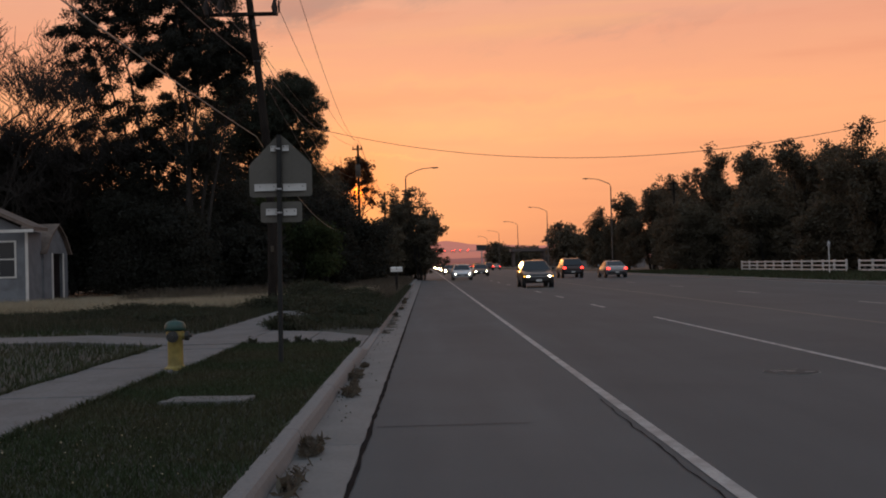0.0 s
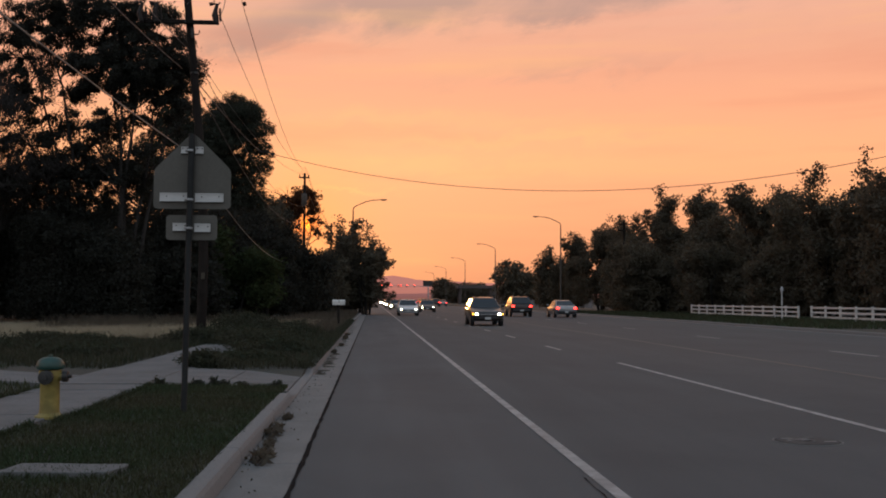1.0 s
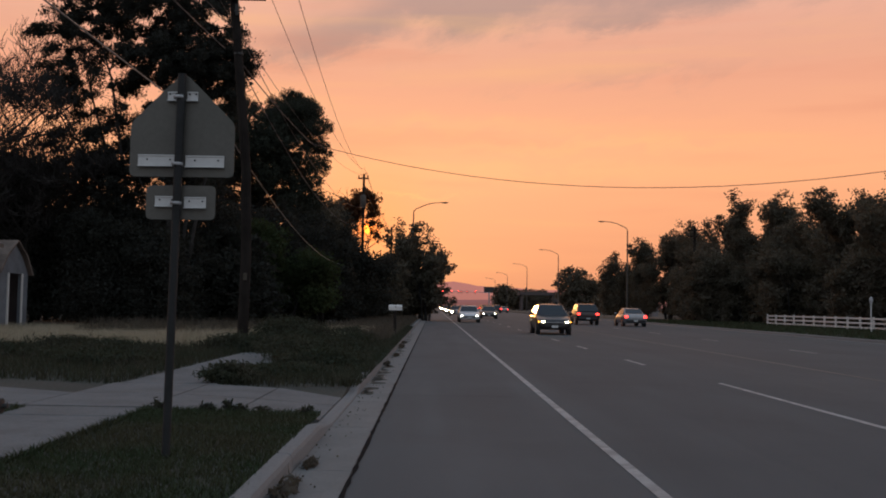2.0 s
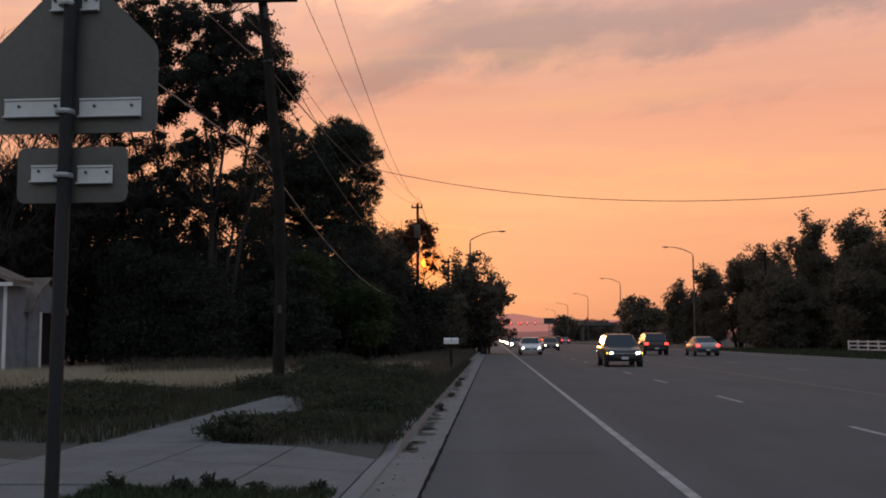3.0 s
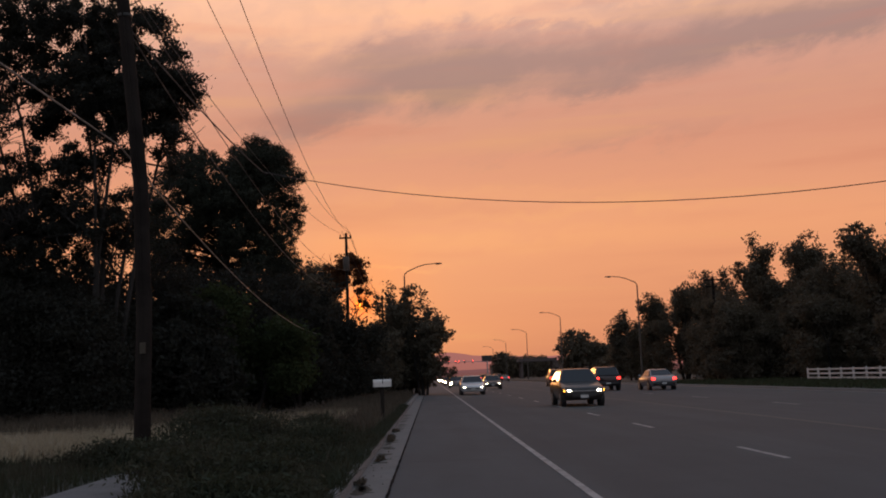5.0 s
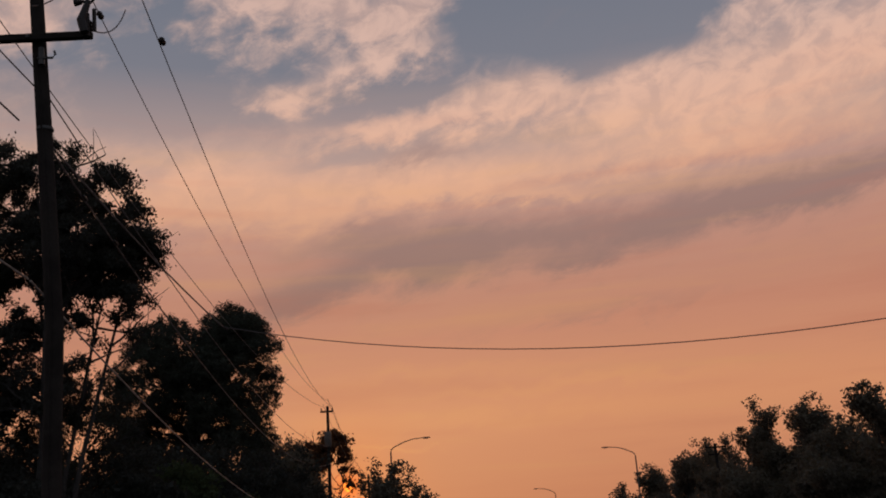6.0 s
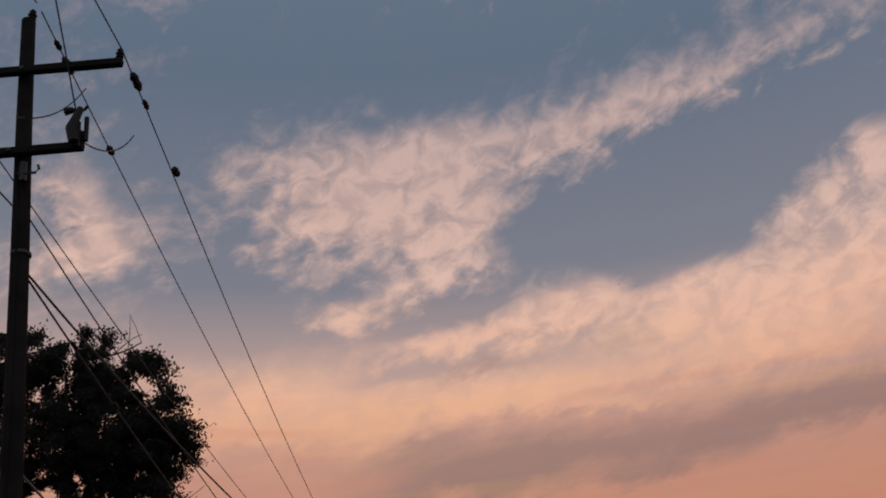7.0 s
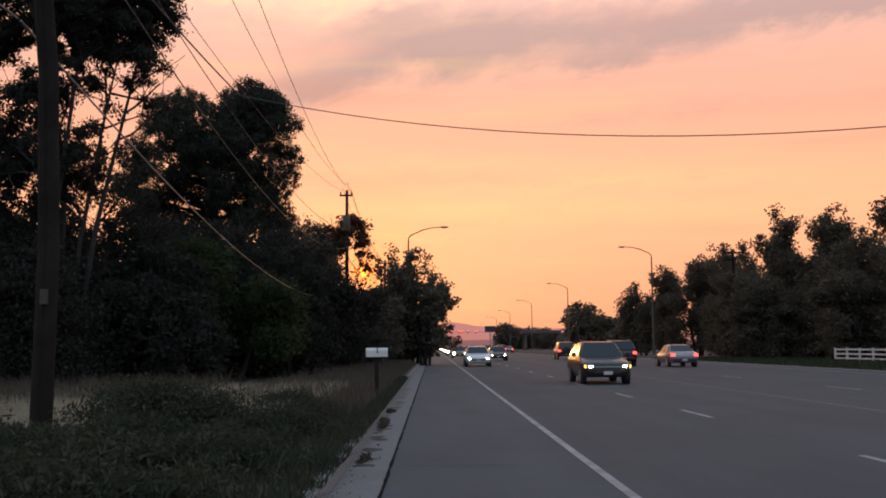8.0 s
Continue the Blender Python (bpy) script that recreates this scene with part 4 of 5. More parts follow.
def pine(at, h, spread, first, seed, label):
    """A round-topped pine: limbs that end in flat pads of upright needle tufts, with gaps of sky between."""
    rng = random.Random(seed)
    g = np.random.default_rng(seed)
    r = thing("pine_tree", label, "tree", at)
    b = Build()
    b.tube([(0, 0, -0.3), (0.2, 0, h * 0.4), (0.7, 0.1, h * 0.75), (1.2, 0, h * 0.96)], [0.36, 0.28, 0.17, 0.05], 9)
    pads = []
    for k in range(210):
        t = ((k + rng.random()) / 210) ** 0.9
        z = first + (h - 0.6 - first) * t
        mid = 0.2 + 1.1 * t * t
        half = spread * (0.98 + 0.18 * math.sin(2.6 * t)) * (1.0 if t < 0.55 else math.sqrt(max(0.02, 1 - ((t - 0.55) / 0.5) ** 2)))
        a = rng.uniform(0, 2 * math.pi)
        ln = half * (rng.uniform(0.72, 1.0) if k % 3 else rng.uniform(0.2, 0.7))
        e = Vector((mid + math.cos(a) * ln * (1.08 if math.cos(a) < 0 else 0.92), math.sin(a) * ln, z))
        s = Vector((mid * 0.6, 0, max(first * 0.8, z - 0.35 * ln)))
        b.tube([s, s.lerp(e, 0.55) + Vector((0, 0, -0.08 * ln)), e], [0.07, 0.045, 0.015], 4)
        pads.append((e.x, e.y, e.z, rng.uniform(0.65, 1.15), rng.uniform(0.4, 0.7)))
    part("trunk", b, BARK, r, smooth=True)
    P = np.array(pads)
    # each pad is made of tufts, each tuft of needles
    m = 26
    o = g.normal(size=(len(P), m, 3))
    o /= np.linalg.norm(o, axis=2)[:, :, None]
    o *= g.uniform(0.3, 1.0, (len(P), m, 1)) ** 0.6
    tuft = (P[:, None, :3] + o * np.stack([P[:, 3], P[:, 3], P[:, 4]], 1)[:, None, :]).reshape(-1, 3)
    c = np.repeat(tuft, 30, axis=0) + g.normal(size=(len(tuft) * 30, 3)) * 0.105
    part("crown", quads(c, 0.05, g, 4.5, -0.6), LEAF_PINE, r)
    return r


def elm(at, h, lobes, n, size, seed, label, sprays=60, spray=0.5, mt=None):
    """A big open elm: stems that fork up into the lobes, leaves in drifts with gaps between."""
    rng = random.Random(seed)
    g = np.random.default_rng(seed)
    r = thing("elm_tree", label, "tree", at)
    b = Build()
    for k, (lx, ly, lz, ax, ay, az, w) in enumerate(lobes):
        for s in range(1 if k < 8 else 0):
            e = Vector((lx + rng.uniform(-0.6, 0.6) * ax, ly + rng.uniform(-0.6, 0.6) * ay, lz + rng.uniform(-0.2, 0.75) * az))
            base = Vector((rng.uniform(-0.5, 0.5) + lx * 0.12, rng.uniform(-0.4, 0.4), -0.2))
            m1 = base.lerp(e, 0.3) + Vector((rng.uniform(-0.3, 0.3), 0, 0.12 * e.z))
            m2 = base.lerp(e, 0.65) + Vector((rng.uniform(-0.4, 0.4), rng.uniform(-0.3, 0.3), 0.1 * e.z))
            b.tube([base, m1, m2, e], [0.13, 0.085, 0.05, 0.02], 7)
            for q in range(9):
                a0 = m1.lerp(m2, rng.random()) if q < 3 else m2.lerp(e, rng.random())
                limb(b, a0, Vector((rng.uniform(-1, 1), rng.uniform(-1, 1), rng.uniform(0, 0.9))), rng.uniform(1.2, 2.4), 0.05, rng, 1, [], 0.5, 3, 0.1)
    part("trunk", b, BARK, r, smooth=True)
    # sprays of leaves: many in the lobes' outer shell, each with a drooping tail
    L = np.array(lobes)
    vol = L[:, 6] * L[:, 3] * L[:, 4] * L[:, 5]
    k = int(sprays * vol.sum() ** 0.5)
    pick = g.choice(len(L), k, p=vol / vol.sum())
    d = g.normal(size=(k, 3))
    d /= np.linalg.norm(d, axis=1)[:, None]
    mid = L[pick, :3] + d * L[pick, 3:6] * (g.uniform(0.0, 1.15, k) ** 0.45)[:, None]
    size_of = g.uniform(0.6, 1.3, k) * spray
    way = np.stack([d[:, 0], d[:, 1], np.full(k, -0.5)], 1)
    who = g.integers(0, k, n)
    along = g.uniform(-0.6, 1.3, n)
    c = mid[who] + way[who] * (along * size_of[who])[:, None] + g.normal(size=(n, 3)) * (size_of[who] * 0.42)[:, None] * np.array([1, 1, 0.7])
    part("crown", quads(c, size, g, 1.9, 0.5), mt or LEAF_DARK, r)
    return r


OLD_ELM = [(-0.6, 0, 15.7, 2.9, 2.4, 1.5, 0.8), (-3.6, 0, 16.0, 2.0, 2.0, 1.4, 0.8), (-5.2, 0, 14.4, 1.6, 1.8, 2.0, 0.8), (-4.8, 0.2, 11.4, 1.5, 1.6, 1.8, 0.7), (1.6, 0, 14.9, 1.9, 2.0, 1.4, 0.9), (0.6, 0, 12.9, 3.0, 2.6, 1.7, 1.5), (3.0, 0, 13.2, 1.2, 1.5, 1.4, 1.5), (2.6, 0.2, 11.5, 1.4, 1.4, 0.9, 1.2),
           (-2.9, 0, 14.3, 1.2, 1.8, 1.7, 0.8), (-2.7, 0.3, 11.5, 1.4, 1.8, 1.9, 1.1), (-2.0, 0, 8.6, 1.7, 1.6, 1.6, 1.1), (-4.4, 0, 8.6, 1.6, 1.6, 1.8, 0.8), (0.2, 0, 10.3, 2.0, 1.8, 1.0, 1.0), (2.7, 0, 10.3, 1.1, 1.2, 0.6, 0.6), (1.4, 0, 7.8, 1.7, 1.4, 1.3, 0.35), (-0.8, 0, 7.4, 2.4, 1.6, 1.9, 1.2), (-3.4, 0, 6.8, 2.2, 1.6, 1.7, 1.0)]
elm((-13.1, 56.5, 0.2), 17.6, OLD_ELM, 195000, 0.068, 5, "tall old elm with a dense ragged crown over forking stems", 80, 0.37)
elm((-13.4, 61.0, 0.2), 9.0, [(0.3, 0, 7.4, 2.2, 1.8, 1.5, 0.8), (1.2, 0, 5.8, 1.8, 1.5, 1.2, 1.0)], 6500, 0.065, 14, "thin young elm with sparse foliage", 40, 0.45)
bare_tree((-23.0, 57, 0.2), 16.0, 4, "bare tree with fine grey branches")
bare_tree((-21.0, 58, 0.2), 10.0, 9, "dead bare tree with drooping twigs")
pine((-12.3, 77.5, 0.2), 15.8, 4.25, 7.4, 3, "broad dark pine with dense needles")
tree("low green tree in full leaf", (-8.3, 64, 0.2), 5.9, 2.5, 1.0, 21, LEAF_GREEN, 34000, 0.11, clump=0.9, depth=3, stems=2)
# the dark thicket behind the dry grass
for k, (x, y, h, s) in enumerate(((-21.4, 57.6, 9.6, 2.0), (-15.6, 55.4, 6.4, 2.0), (-12.9, 55.6, 5.0, 1.8), (-26, 60, 9.5, 3.6), (-21.5, 61, 8.2, 3.4), (-17.5, 60.5, 7.0, 3.4), (-15.2, 60, 6.2, 2.9), (-12.5, 68, 7.2, 3.4), (-7.6, 76, 7.4, 3.2), (-9.5, 86, 7.2, 3.4), (-14, 82, 8.0, 4.2), (-30, 64, 10.5, 4.2), (-6.4, 84, 6.0, 2.6), (-18, 70, 7.2, 4.0), (-24, 70, 9.5, 4.2), (-35, 66, 11, 4.5))):
    tree("dense dark thicket tree with leaves to the ground", (x, y, 0.2), h, s, 0.4, 40 + k, LEAF_DARK, 42000 if k < 7 else 26000, 0.085 if k < 7 else 0.13, clump=0.85, depth=3, stems=3, low=0.15)
for k, (x, y, h, w) in enumerate(((-12.4, 62.5, 6.4, 2.4), (-15.8, 63.5, 6.8, 2.6), (-9.8, 66.5, 6.8, 2.4), (-9.0, 72.5, 7.6, 2.6), (-13.2, 72, 7.6, 2.8), (-7.0, 69.5, 6.0, 2.0), (-10.4, 60.0, 5.0, 1.9), (-17.6, 66, 7.6, 3.0))):
    elm((x, y, 0.2), h, [(0, 0, h * 0.62, w, w, h * 0.36, 1.0), (0.3, 0, h * 0.3, w * 1.05, w, h * 0.32, 1.0)], 20000, 0.11, 170 + k, "dense dark undergrowth tree in the thicket", 60, 0.5)
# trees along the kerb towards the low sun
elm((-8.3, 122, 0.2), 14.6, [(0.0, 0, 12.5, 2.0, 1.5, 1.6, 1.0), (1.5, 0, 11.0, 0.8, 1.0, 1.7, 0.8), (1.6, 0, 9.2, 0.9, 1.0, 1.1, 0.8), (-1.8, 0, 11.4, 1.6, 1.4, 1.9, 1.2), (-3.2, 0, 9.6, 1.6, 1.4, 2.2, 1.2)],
    11000, 0.19, 31, "tall tree with the sun's red painted into its thin top foliage", 34, 0.5, LEAF_SUN_TINT)
tree("dense tree beside the pole", (-14.0, 112, 0.2), 12.0, 4.2, 1.0, 32, LEAF_DARK, 22000, 0.2, clump=1.0, depth=3, stems=2)
elm((-9.9, 97, 0.2), 11.2, [(0.0, 0, 8.4, 2.2, 2.0, 2.5, 1.0), (0.6, 0, 5.0, 2.6, 2.0, 2.6, 1.0), (1.8, 0, 6.6, 1.4, 1.4, 1.6, 1.0)], 22000, 0.13, 36, "dense dark tree between pine and pole", 60, 0.6, LEAF_ROW)
for k, (x, y, h, s, f) in enumerate(((-5.2, 100, 6.0, 2.2, 0.4), (-2.3, 101, 9.3, 1.5, 0.5), (-0.5, 100.5, 7.6, 2.3, 1.2), (-7.6, 98, 6.2, 2.4, 0.4), (-3.9, 95, 5.4, 2.0, 0.3), (-6.3, 106, 6.4, 2.6, 0.4), (-1.4, 103, 8.0, 1.7, 0.5), (-3.2, 104, 8.6, 1.2, 0.4))):
    tree("upright shrubby tree with ragged shoots", (x, y, 0.15), h, s, f, 60 + k, LEAF_ROW, 12000, 0.15, clump=0.5, depth=3, stems=4, low=0.15)
# the row across the road
for k, (x, y, h, s, f) in enumerate(((26.6, 151, 9.4, 2.4, 0.8), (28.4, 146, 11.0, 2.0, 0.8), (28.4, 113, 8.0, 2.0, 0.6), (29.4, 122, 9.2, 2.2, 0.6), (31.0, 141, 12.0, 3.2, 1.0), (33, 136, 12.0, 3.4, 0.8), (34.5, 129, 12.4, 3.4, 0.8), (33.4, 119, 14.6, 2.3, 1.0), (36, 117, 12.6, 3.0, 0.8), (36.4, 114, 14.0, 1.3, 0.8), (34.5, 107, 11.0, 2.6, 0.8), (38, 103, 11.8, 3.6, 0.8), (36, 97, 12.6, 3.0, 1.0), (38.5, 92, 11.6, 2.8, 0.8), (36.5, 84.5, 12.6, 3.0, 0.8), (37.5, 78, 13.2, 3.4, 1.0), (36.5, 71, 11.2, 3.2, 1.0), (41, 66, 12.0, 3.5, 0.8), (38.5, 60, 11.4, 3.2, 0.8), (42, 112, 9.5, 4.5, 0.5), (45, 80, 8.5, 4.0, 0.5), (41, 98, 8.5, 4.0, 0.5), (33.0, 101, 7.2, 2.8, 0.6), (34.5, 88, 7.0, 2.8, 0.6), (36, 133, 10.4, 4.4, 0.4), (38, 122, 10.8, 4.4, 0.4), (39, 112, 10.6, 4.4, 0.4), (40, 104, 10.6, 4.2, 0.4), (41, 92, 10.4, 4.2, 0.4), (41, 82, 10.6, 4.2, 0.4), (31.5, 128, 7.4, 3.0, 0.3), (32, 112, 7.4, 3.0, 0.3))):
    tree("dark leafy tree in a dense row", (x, y, 0.1), h, s, f, 90 + k, LEAF_ROW, 26000, 0.16, clump=0.9, depth=3, stems=3)
for k, (x, y, h, s) in enumerate(((33.5, 249, 10.8, 4.4), (40, 252, 8.0, 3.6), (46, 258, 8.4, 4.2), (37, 216, 5.5, 2.6), (53, 262, 9.0, 4.5), (26.5, 390, 10, 3.6), (31, 398, 8, 4), (36, 402, 8, 5), (42, 410, 8, 5), (-12, 180, 8, 4), (-11, 210, 8, 4), (-11, 240, 8, 4.5), (-14, 290, 8, 5))):
    elm((x, y, 0.1), h, [(0, 0, h * 0.58, s, s, h * 0.42, 1.0), (0, 0, h * 0.3, s * 0.8, s * 0.8, h * 0.28, 0.8)], 6500, 0.36, 130 + k, "distant rounded roadside tree", 40, 0.9, LEAF_ROW)


# ---- buildings and fence ----
def clapboards(b, x0, x1, y, z0, z1, pitch=0.16):
    n = int((z1 - z0) / pitch)
    for k in range(n):
        z = z0 + k * pitch
        b.add([(x0, y, z), (x1, y, z), (x1, y, z + pitch), (x0, y, z + pitch), (x0, y - 0.022, z), (x1, y - 0.022, z), (x1, y - 0.006, z + pitch), (x0, y - 0.006, z + pitch)],
              [(4, 5, 6, 7), (0, 1, 5, 4), (2, 3, 7, 6), (0, 4, 7, 3), (1, 2, 6, 5)])
    return b


def cottage():
    r = thing("cottage", "old white clapboard cottage with brown shingle roof", "house", (-17.85, 47.4, 0.02))
    r.scale = (1.0, 1.0, 1.13)
    wl = part("wall", Build().box(-9, 0, 0, 1.55, 0, 3.0), WHITE_WOOD, r, "white clapboard walls")
    for k in range(17):
        part("board", clapboards(Build(), -9, 0, 0, 0.2 + 0.16 * k, 0.37 + 0.16 * k), WHITE_WOOD, wl)
    # roof slab with eaves, rising to a ridge parallel with the road
    roof = Build()
    roof.rings([[(0.45, -0.6, 3.02), (0.45, 1.2, 3.02), (0.45, 1.2, 3.16), (0.45, -0.6, 3.16)], [(-4.5, -0.6, 5.0), (-4.5, 1.2, 5.0), (-4.5, 1.2, 5.14), (-4.5, -0.6, 5.14)], [(-9.45, -0.6, 3.02), (-9.45, 1.2, 3.02), (-9.45, 1.2, 3.16), (-9.45, -0.6, 3.16)]])
    part("roof", roof, SHINGLE, r, "brown shingle roof")
    part("fascia", Build().box(-9.4, 0.47, -0.66, -0.602, 2.94, 3.06, 0.005), FENCE_WHITE, r, "white fascia board")
    gable = Build().add([(0, 0.0, 3.0), (-9, 0.0, 3.0), (-4.5, 0.0, 4.95), (0, 0.08, 3.0), (-9, 0.08, 3.0), (-4.5, 0.08, 4.95)], [(0, 1, 2), (5, 4, 3), (0, 2, 5, 3), (1, 4, 5, 2), (0, 3, 4, 1)])
    part("gable", gable, WHITE_WOOD, r)
    for x in (-0.95, -3.4, -6.4):
        w = part("window", Build().box(x - 0.42, x + 0.42, -0.06, 0.0, 1.15, 2.65, 0.01), FENCE_WHITE, r, "white window frame with dark panes")
        for z0, z1 in ((1.22, 1.88), (1.93, 2.58)):
            part("pane", Build().box(x - 0.34, x + 0.34, -0.066, -0.0605, z0, z1), DARK_GLASS, w)
    for x in (-0.12, -2.0):
        part("corner_board", Build().box(x, x + 0.12, -0.09, -0.024, 0.2, 2.98, 0.005), FENCE_WHITE, r)
    return r


cottage()


def shed():
    r = thing("shed", "small weathered white shed with an open dark doorway", "shed", (-17.75, 50.85, 0.03), 90)
    r.scale = (2.0, 1.5, 1.03)
    w = Build()
    w.box(-0.95, -0.45, 0, 0.1, 0, 2.35)
    w.box(0.28, 0.62, 0, 0.1, 0, 2.35)
    w.add([(-0.95, 0, 2.35), (0.62, 0, 2.35), (0.30, 0, 3.05), (-0.15, 0, 3.62), (-0.6, 0, 3.05), (-0.95, 0.1, 2.35), (0.62, 0.1, 2.35), (0.30, 0.1, 3.05), (-0.15, 0.1, 3.62), (-0.6, 0.1, 3.05)],
          [(0, 1, 2, 3, 4), (9, 8, 7, 6, 5), (0, 5, 6, 1), (1, 6, 7, 2), (2, 7, 8, 3), (3, 8, 9, 4), (4, 9, 5, 0)])
    part("front_wall", w, WHITE_WOOD, r, "peeling white gable boards")
    # side and back walls coloured dark to stand in for shade inside the doorway
    s = Build()
    s.box(-0.95, -0.87, 0.1, 0.9, 0, 2.4)
    s.box(0.54, 0.62, 0.1, 0.9, 0, 2.4)
    s.box(-0.95, 0.62, 0.9, 0.98, 0, 2.4)
    part("side_wall", s, HAZE_SHADE_BROWN, r)
    rf = Build()
    for prof in ([(0.66, 2.3), (0.33, 3.07), (-0.15, 3.67), (-0.15, 3.73), (0.38, 3.11), (0.72, 2.32)], [(-0.99, 2.3), (-0.63, 3.07), (-0.15, 3.67), (-0.15, 3.73), (-0.68, 3.11), (-1.05, 2.32)]):
        rf.rings([[(x, -0.12, z) for x, z in prof], [(x, 1.05, z) for x, z in prof]])
    part("roof", rf, SHINGLE, r)
    for x in (-0.47, 0.25):
        part("door_jamb", Build().box(x, x + 0.07, -0.03, -0.001, 0, 2.36), FENCE_WHITE, r)
    return r


shed()
bo = thing("bunkhouse", "small dark outbuilding with a pale window among trees", "outbuilding", (-12.1, 66.2, 0.1))
bw = part("wall", Build().box(-1.5, 1.5, 0, 3, 0, 3.2), HAZE_SHADE_BROWN, bo)
for k in range(19):
    part("board", clapboards(Build(), -1.5, 1.5, 0, 0.1 + 0.16 * k, 0.27 + 0.16 * k), HAZE_SHADE_BROWN, bw)
part("roof", Build().rings([[(-1.8, y, 3.2), (1.8, y, 3.2), (0, y, 4.4)] for y in (-0.3, 3.3)]), SHINGLE, bo)
w = part("window", Build().box(-0.4, 0.4, -0.06, -0.024, 1.9, 3.0, 0.01), FENCE_WHITE, bo, "pale window")
part("pane", Build().box(-0.3, 0.3, -0.066, -0.0605, 2.35, 2.9), DARK_GLASS, w)


def grey_house():
    r = thing("grey_house", "grey two-storey house with a steep gable", "house", (45.0, 98.0, 0.1))
    gw = part("wall", Build().box(-4, 4, 0, 9, 0, 5.2), GREY_WALL, r)
    for k in range(20):
        part("board", clapboards(Build(), -4, 4, 0, 0.1 + 0.25 * k, 0.36 + 0.25 * k, 0.25), GREY_WALL, gw)
    part("gable", Build().rings([[(-4, y, 5.2), (4, y, 5.2), (0, y, 8.2)] for y in (0.0, 0.15)]), GREY_WALL, r)
    part("roof", Build().rings([[(-4.4, y, 5.0), (0, y, 8.3), (4.4, y, 5.0), (4.4, y, 5.2), (0, y, 8.5), (-4.4, y, 5.2)] for y in (-0.4, 9.4)]), SHINGLE, r, "dark roof with pale verge")
    part("verge_board", Build().rings([[(-4.4, y, 4.95), (0, y, 8.25), (4.4, y, 4.95), (4.4, y, 5.2), (0, y, 8.5), (-4.4, y, 5.2)] for y in (-0.46, -0.402)]), FENCE_WHITE, r)
    for x, z in ((-2.2, 3.2), (0.2, 3.2), (2.2, 3.2), (-2, 0.9), (1.6, 0.9)):
        w = part("window", Build().box(x - 0.5, x + 0.5, -0.08, -0.024, z, z + 1.3, 0.01), FENCE_WHITE, r)
        part("pane", Build().box(x - 0.42, x + 0.42, -0.086, -0.0805, z + 0.08, z + 1.22), DARK_GLASS, w)
    return r


grey_house()

fence = thing("fence", "white painted post and rail fence", "fence", (0, 0, 0.02))
fx = lambda y: 30.6 - 0.02 * (y - 60)
ys = [60 + 2.1 * k for k in range(19)]
for k, y in enumerate(ys):
    part("post", Build().box(fx(y) - 0.065, fx(y) + 0.065, y - 0.065, y + 0.065, -0.1, 1.08, 0.012), FENCE_WHITE, fence)
    if k and k != 7:
        y0 = ys[k - 1]
        for z in (0.32, 0.64, 0.96):
            part("rail", Build().rings([[(fx(q) + dx, q, z + dz) for dx, dz in ((-0.022, -0.06), (0.022, -0.06), (0.022, 0.06), (-0.022, 0.06))] for q in (y0 + 0.064, y - 0.064)]), FENCE_WHITE, fence)
gatepost = thing("lamp_post", "slim white post lamp beside the fence", "lamp post", (27.4, 70.5, 0.1))
part("post", Build().lathe([(0.08, 0), (0.05, 0.2), (0.04, 1.8), (0.06, 1.85)], 8), FENCE_WHITE, gatepost)
part("lantern", Build().lathe([(0.07, 1.85), (0.12, 2.1), (0.1, 2.2), (0.02, 2.3)], 8), GREY_WALL, gatepost)

# low walls and signs far along the road
for x, y, w, h in ((36, 186, 7, 1.6), (34, 232, 5, 1.5), (43, 246, 8, 2.2)):
    q = thing("low_building", "low pale roadside wall", "wall", (x, y, 0.1))
    part("wall", Build().box(-w / 2, w / 2, 0, 0.3, -0.1, h, 0.02), HAZY_WALL, q)
    part("coping", Build().box(-w / 2 - 0.1, w / 2 + 0.1, -0.08, 0.38, h + 0.001, h + 0.12, 0.02), HAZE_SHADE_BROWN, q)
gas = thing("canopy", "flat dark forecourt canopy on pale columns", "canopy", (34, 345, 0.1))
part("roof", Build().box(-6, 6, -4, 4, 5.2, 6.2, 0.05), HAZE_SHADE_BROWN, gas, "flat canopy roof")
for x, y in ((-5, -3), (5, -3), (-5, 3), (5, 3)):
    part("column", Build().box(x - 0.3, x + 0.3, y - 0.3, y + 0.3, -0.1, 5.199), HAZE_SHADE_BROWN, gas)
for k, (x, y, w, d, h) in enumerate(((50, 330, 18, 12, 4.5), (60, 420, 30, 15, 6), (-22, 420, 20, 12, 5), (40, 520, 20, 14, 6))):
    q = thing("shop_building", "low flat-roofed roadside shop", "shop", (x, y, 0.1))
    part("wall", Build().box(-w / 2, w / 2, 0, d, -0.1, h, 0.05), HAZE_SHADE_BROWN, q)
    part("parapet", Build().box(-w / 2 - 0.1, w / 2 + 0.1, -0.15, d + 0.1, h + 0.001, h + 0.5, 0.03), HAZY_WALL, q)
    for j in range(4):
        part("shop_window", Build().box(-w / 2 + w * (j + 0.15) / 4, -w / 2 + w * (j + 0.85) / 4, -0.05, -0.005, 0.6, h * 0.6), DARK_GLASS, q)
RED_ON = lamp_mat("red_signal_glow", (1.0, 0.05, 0.03), 12.0)
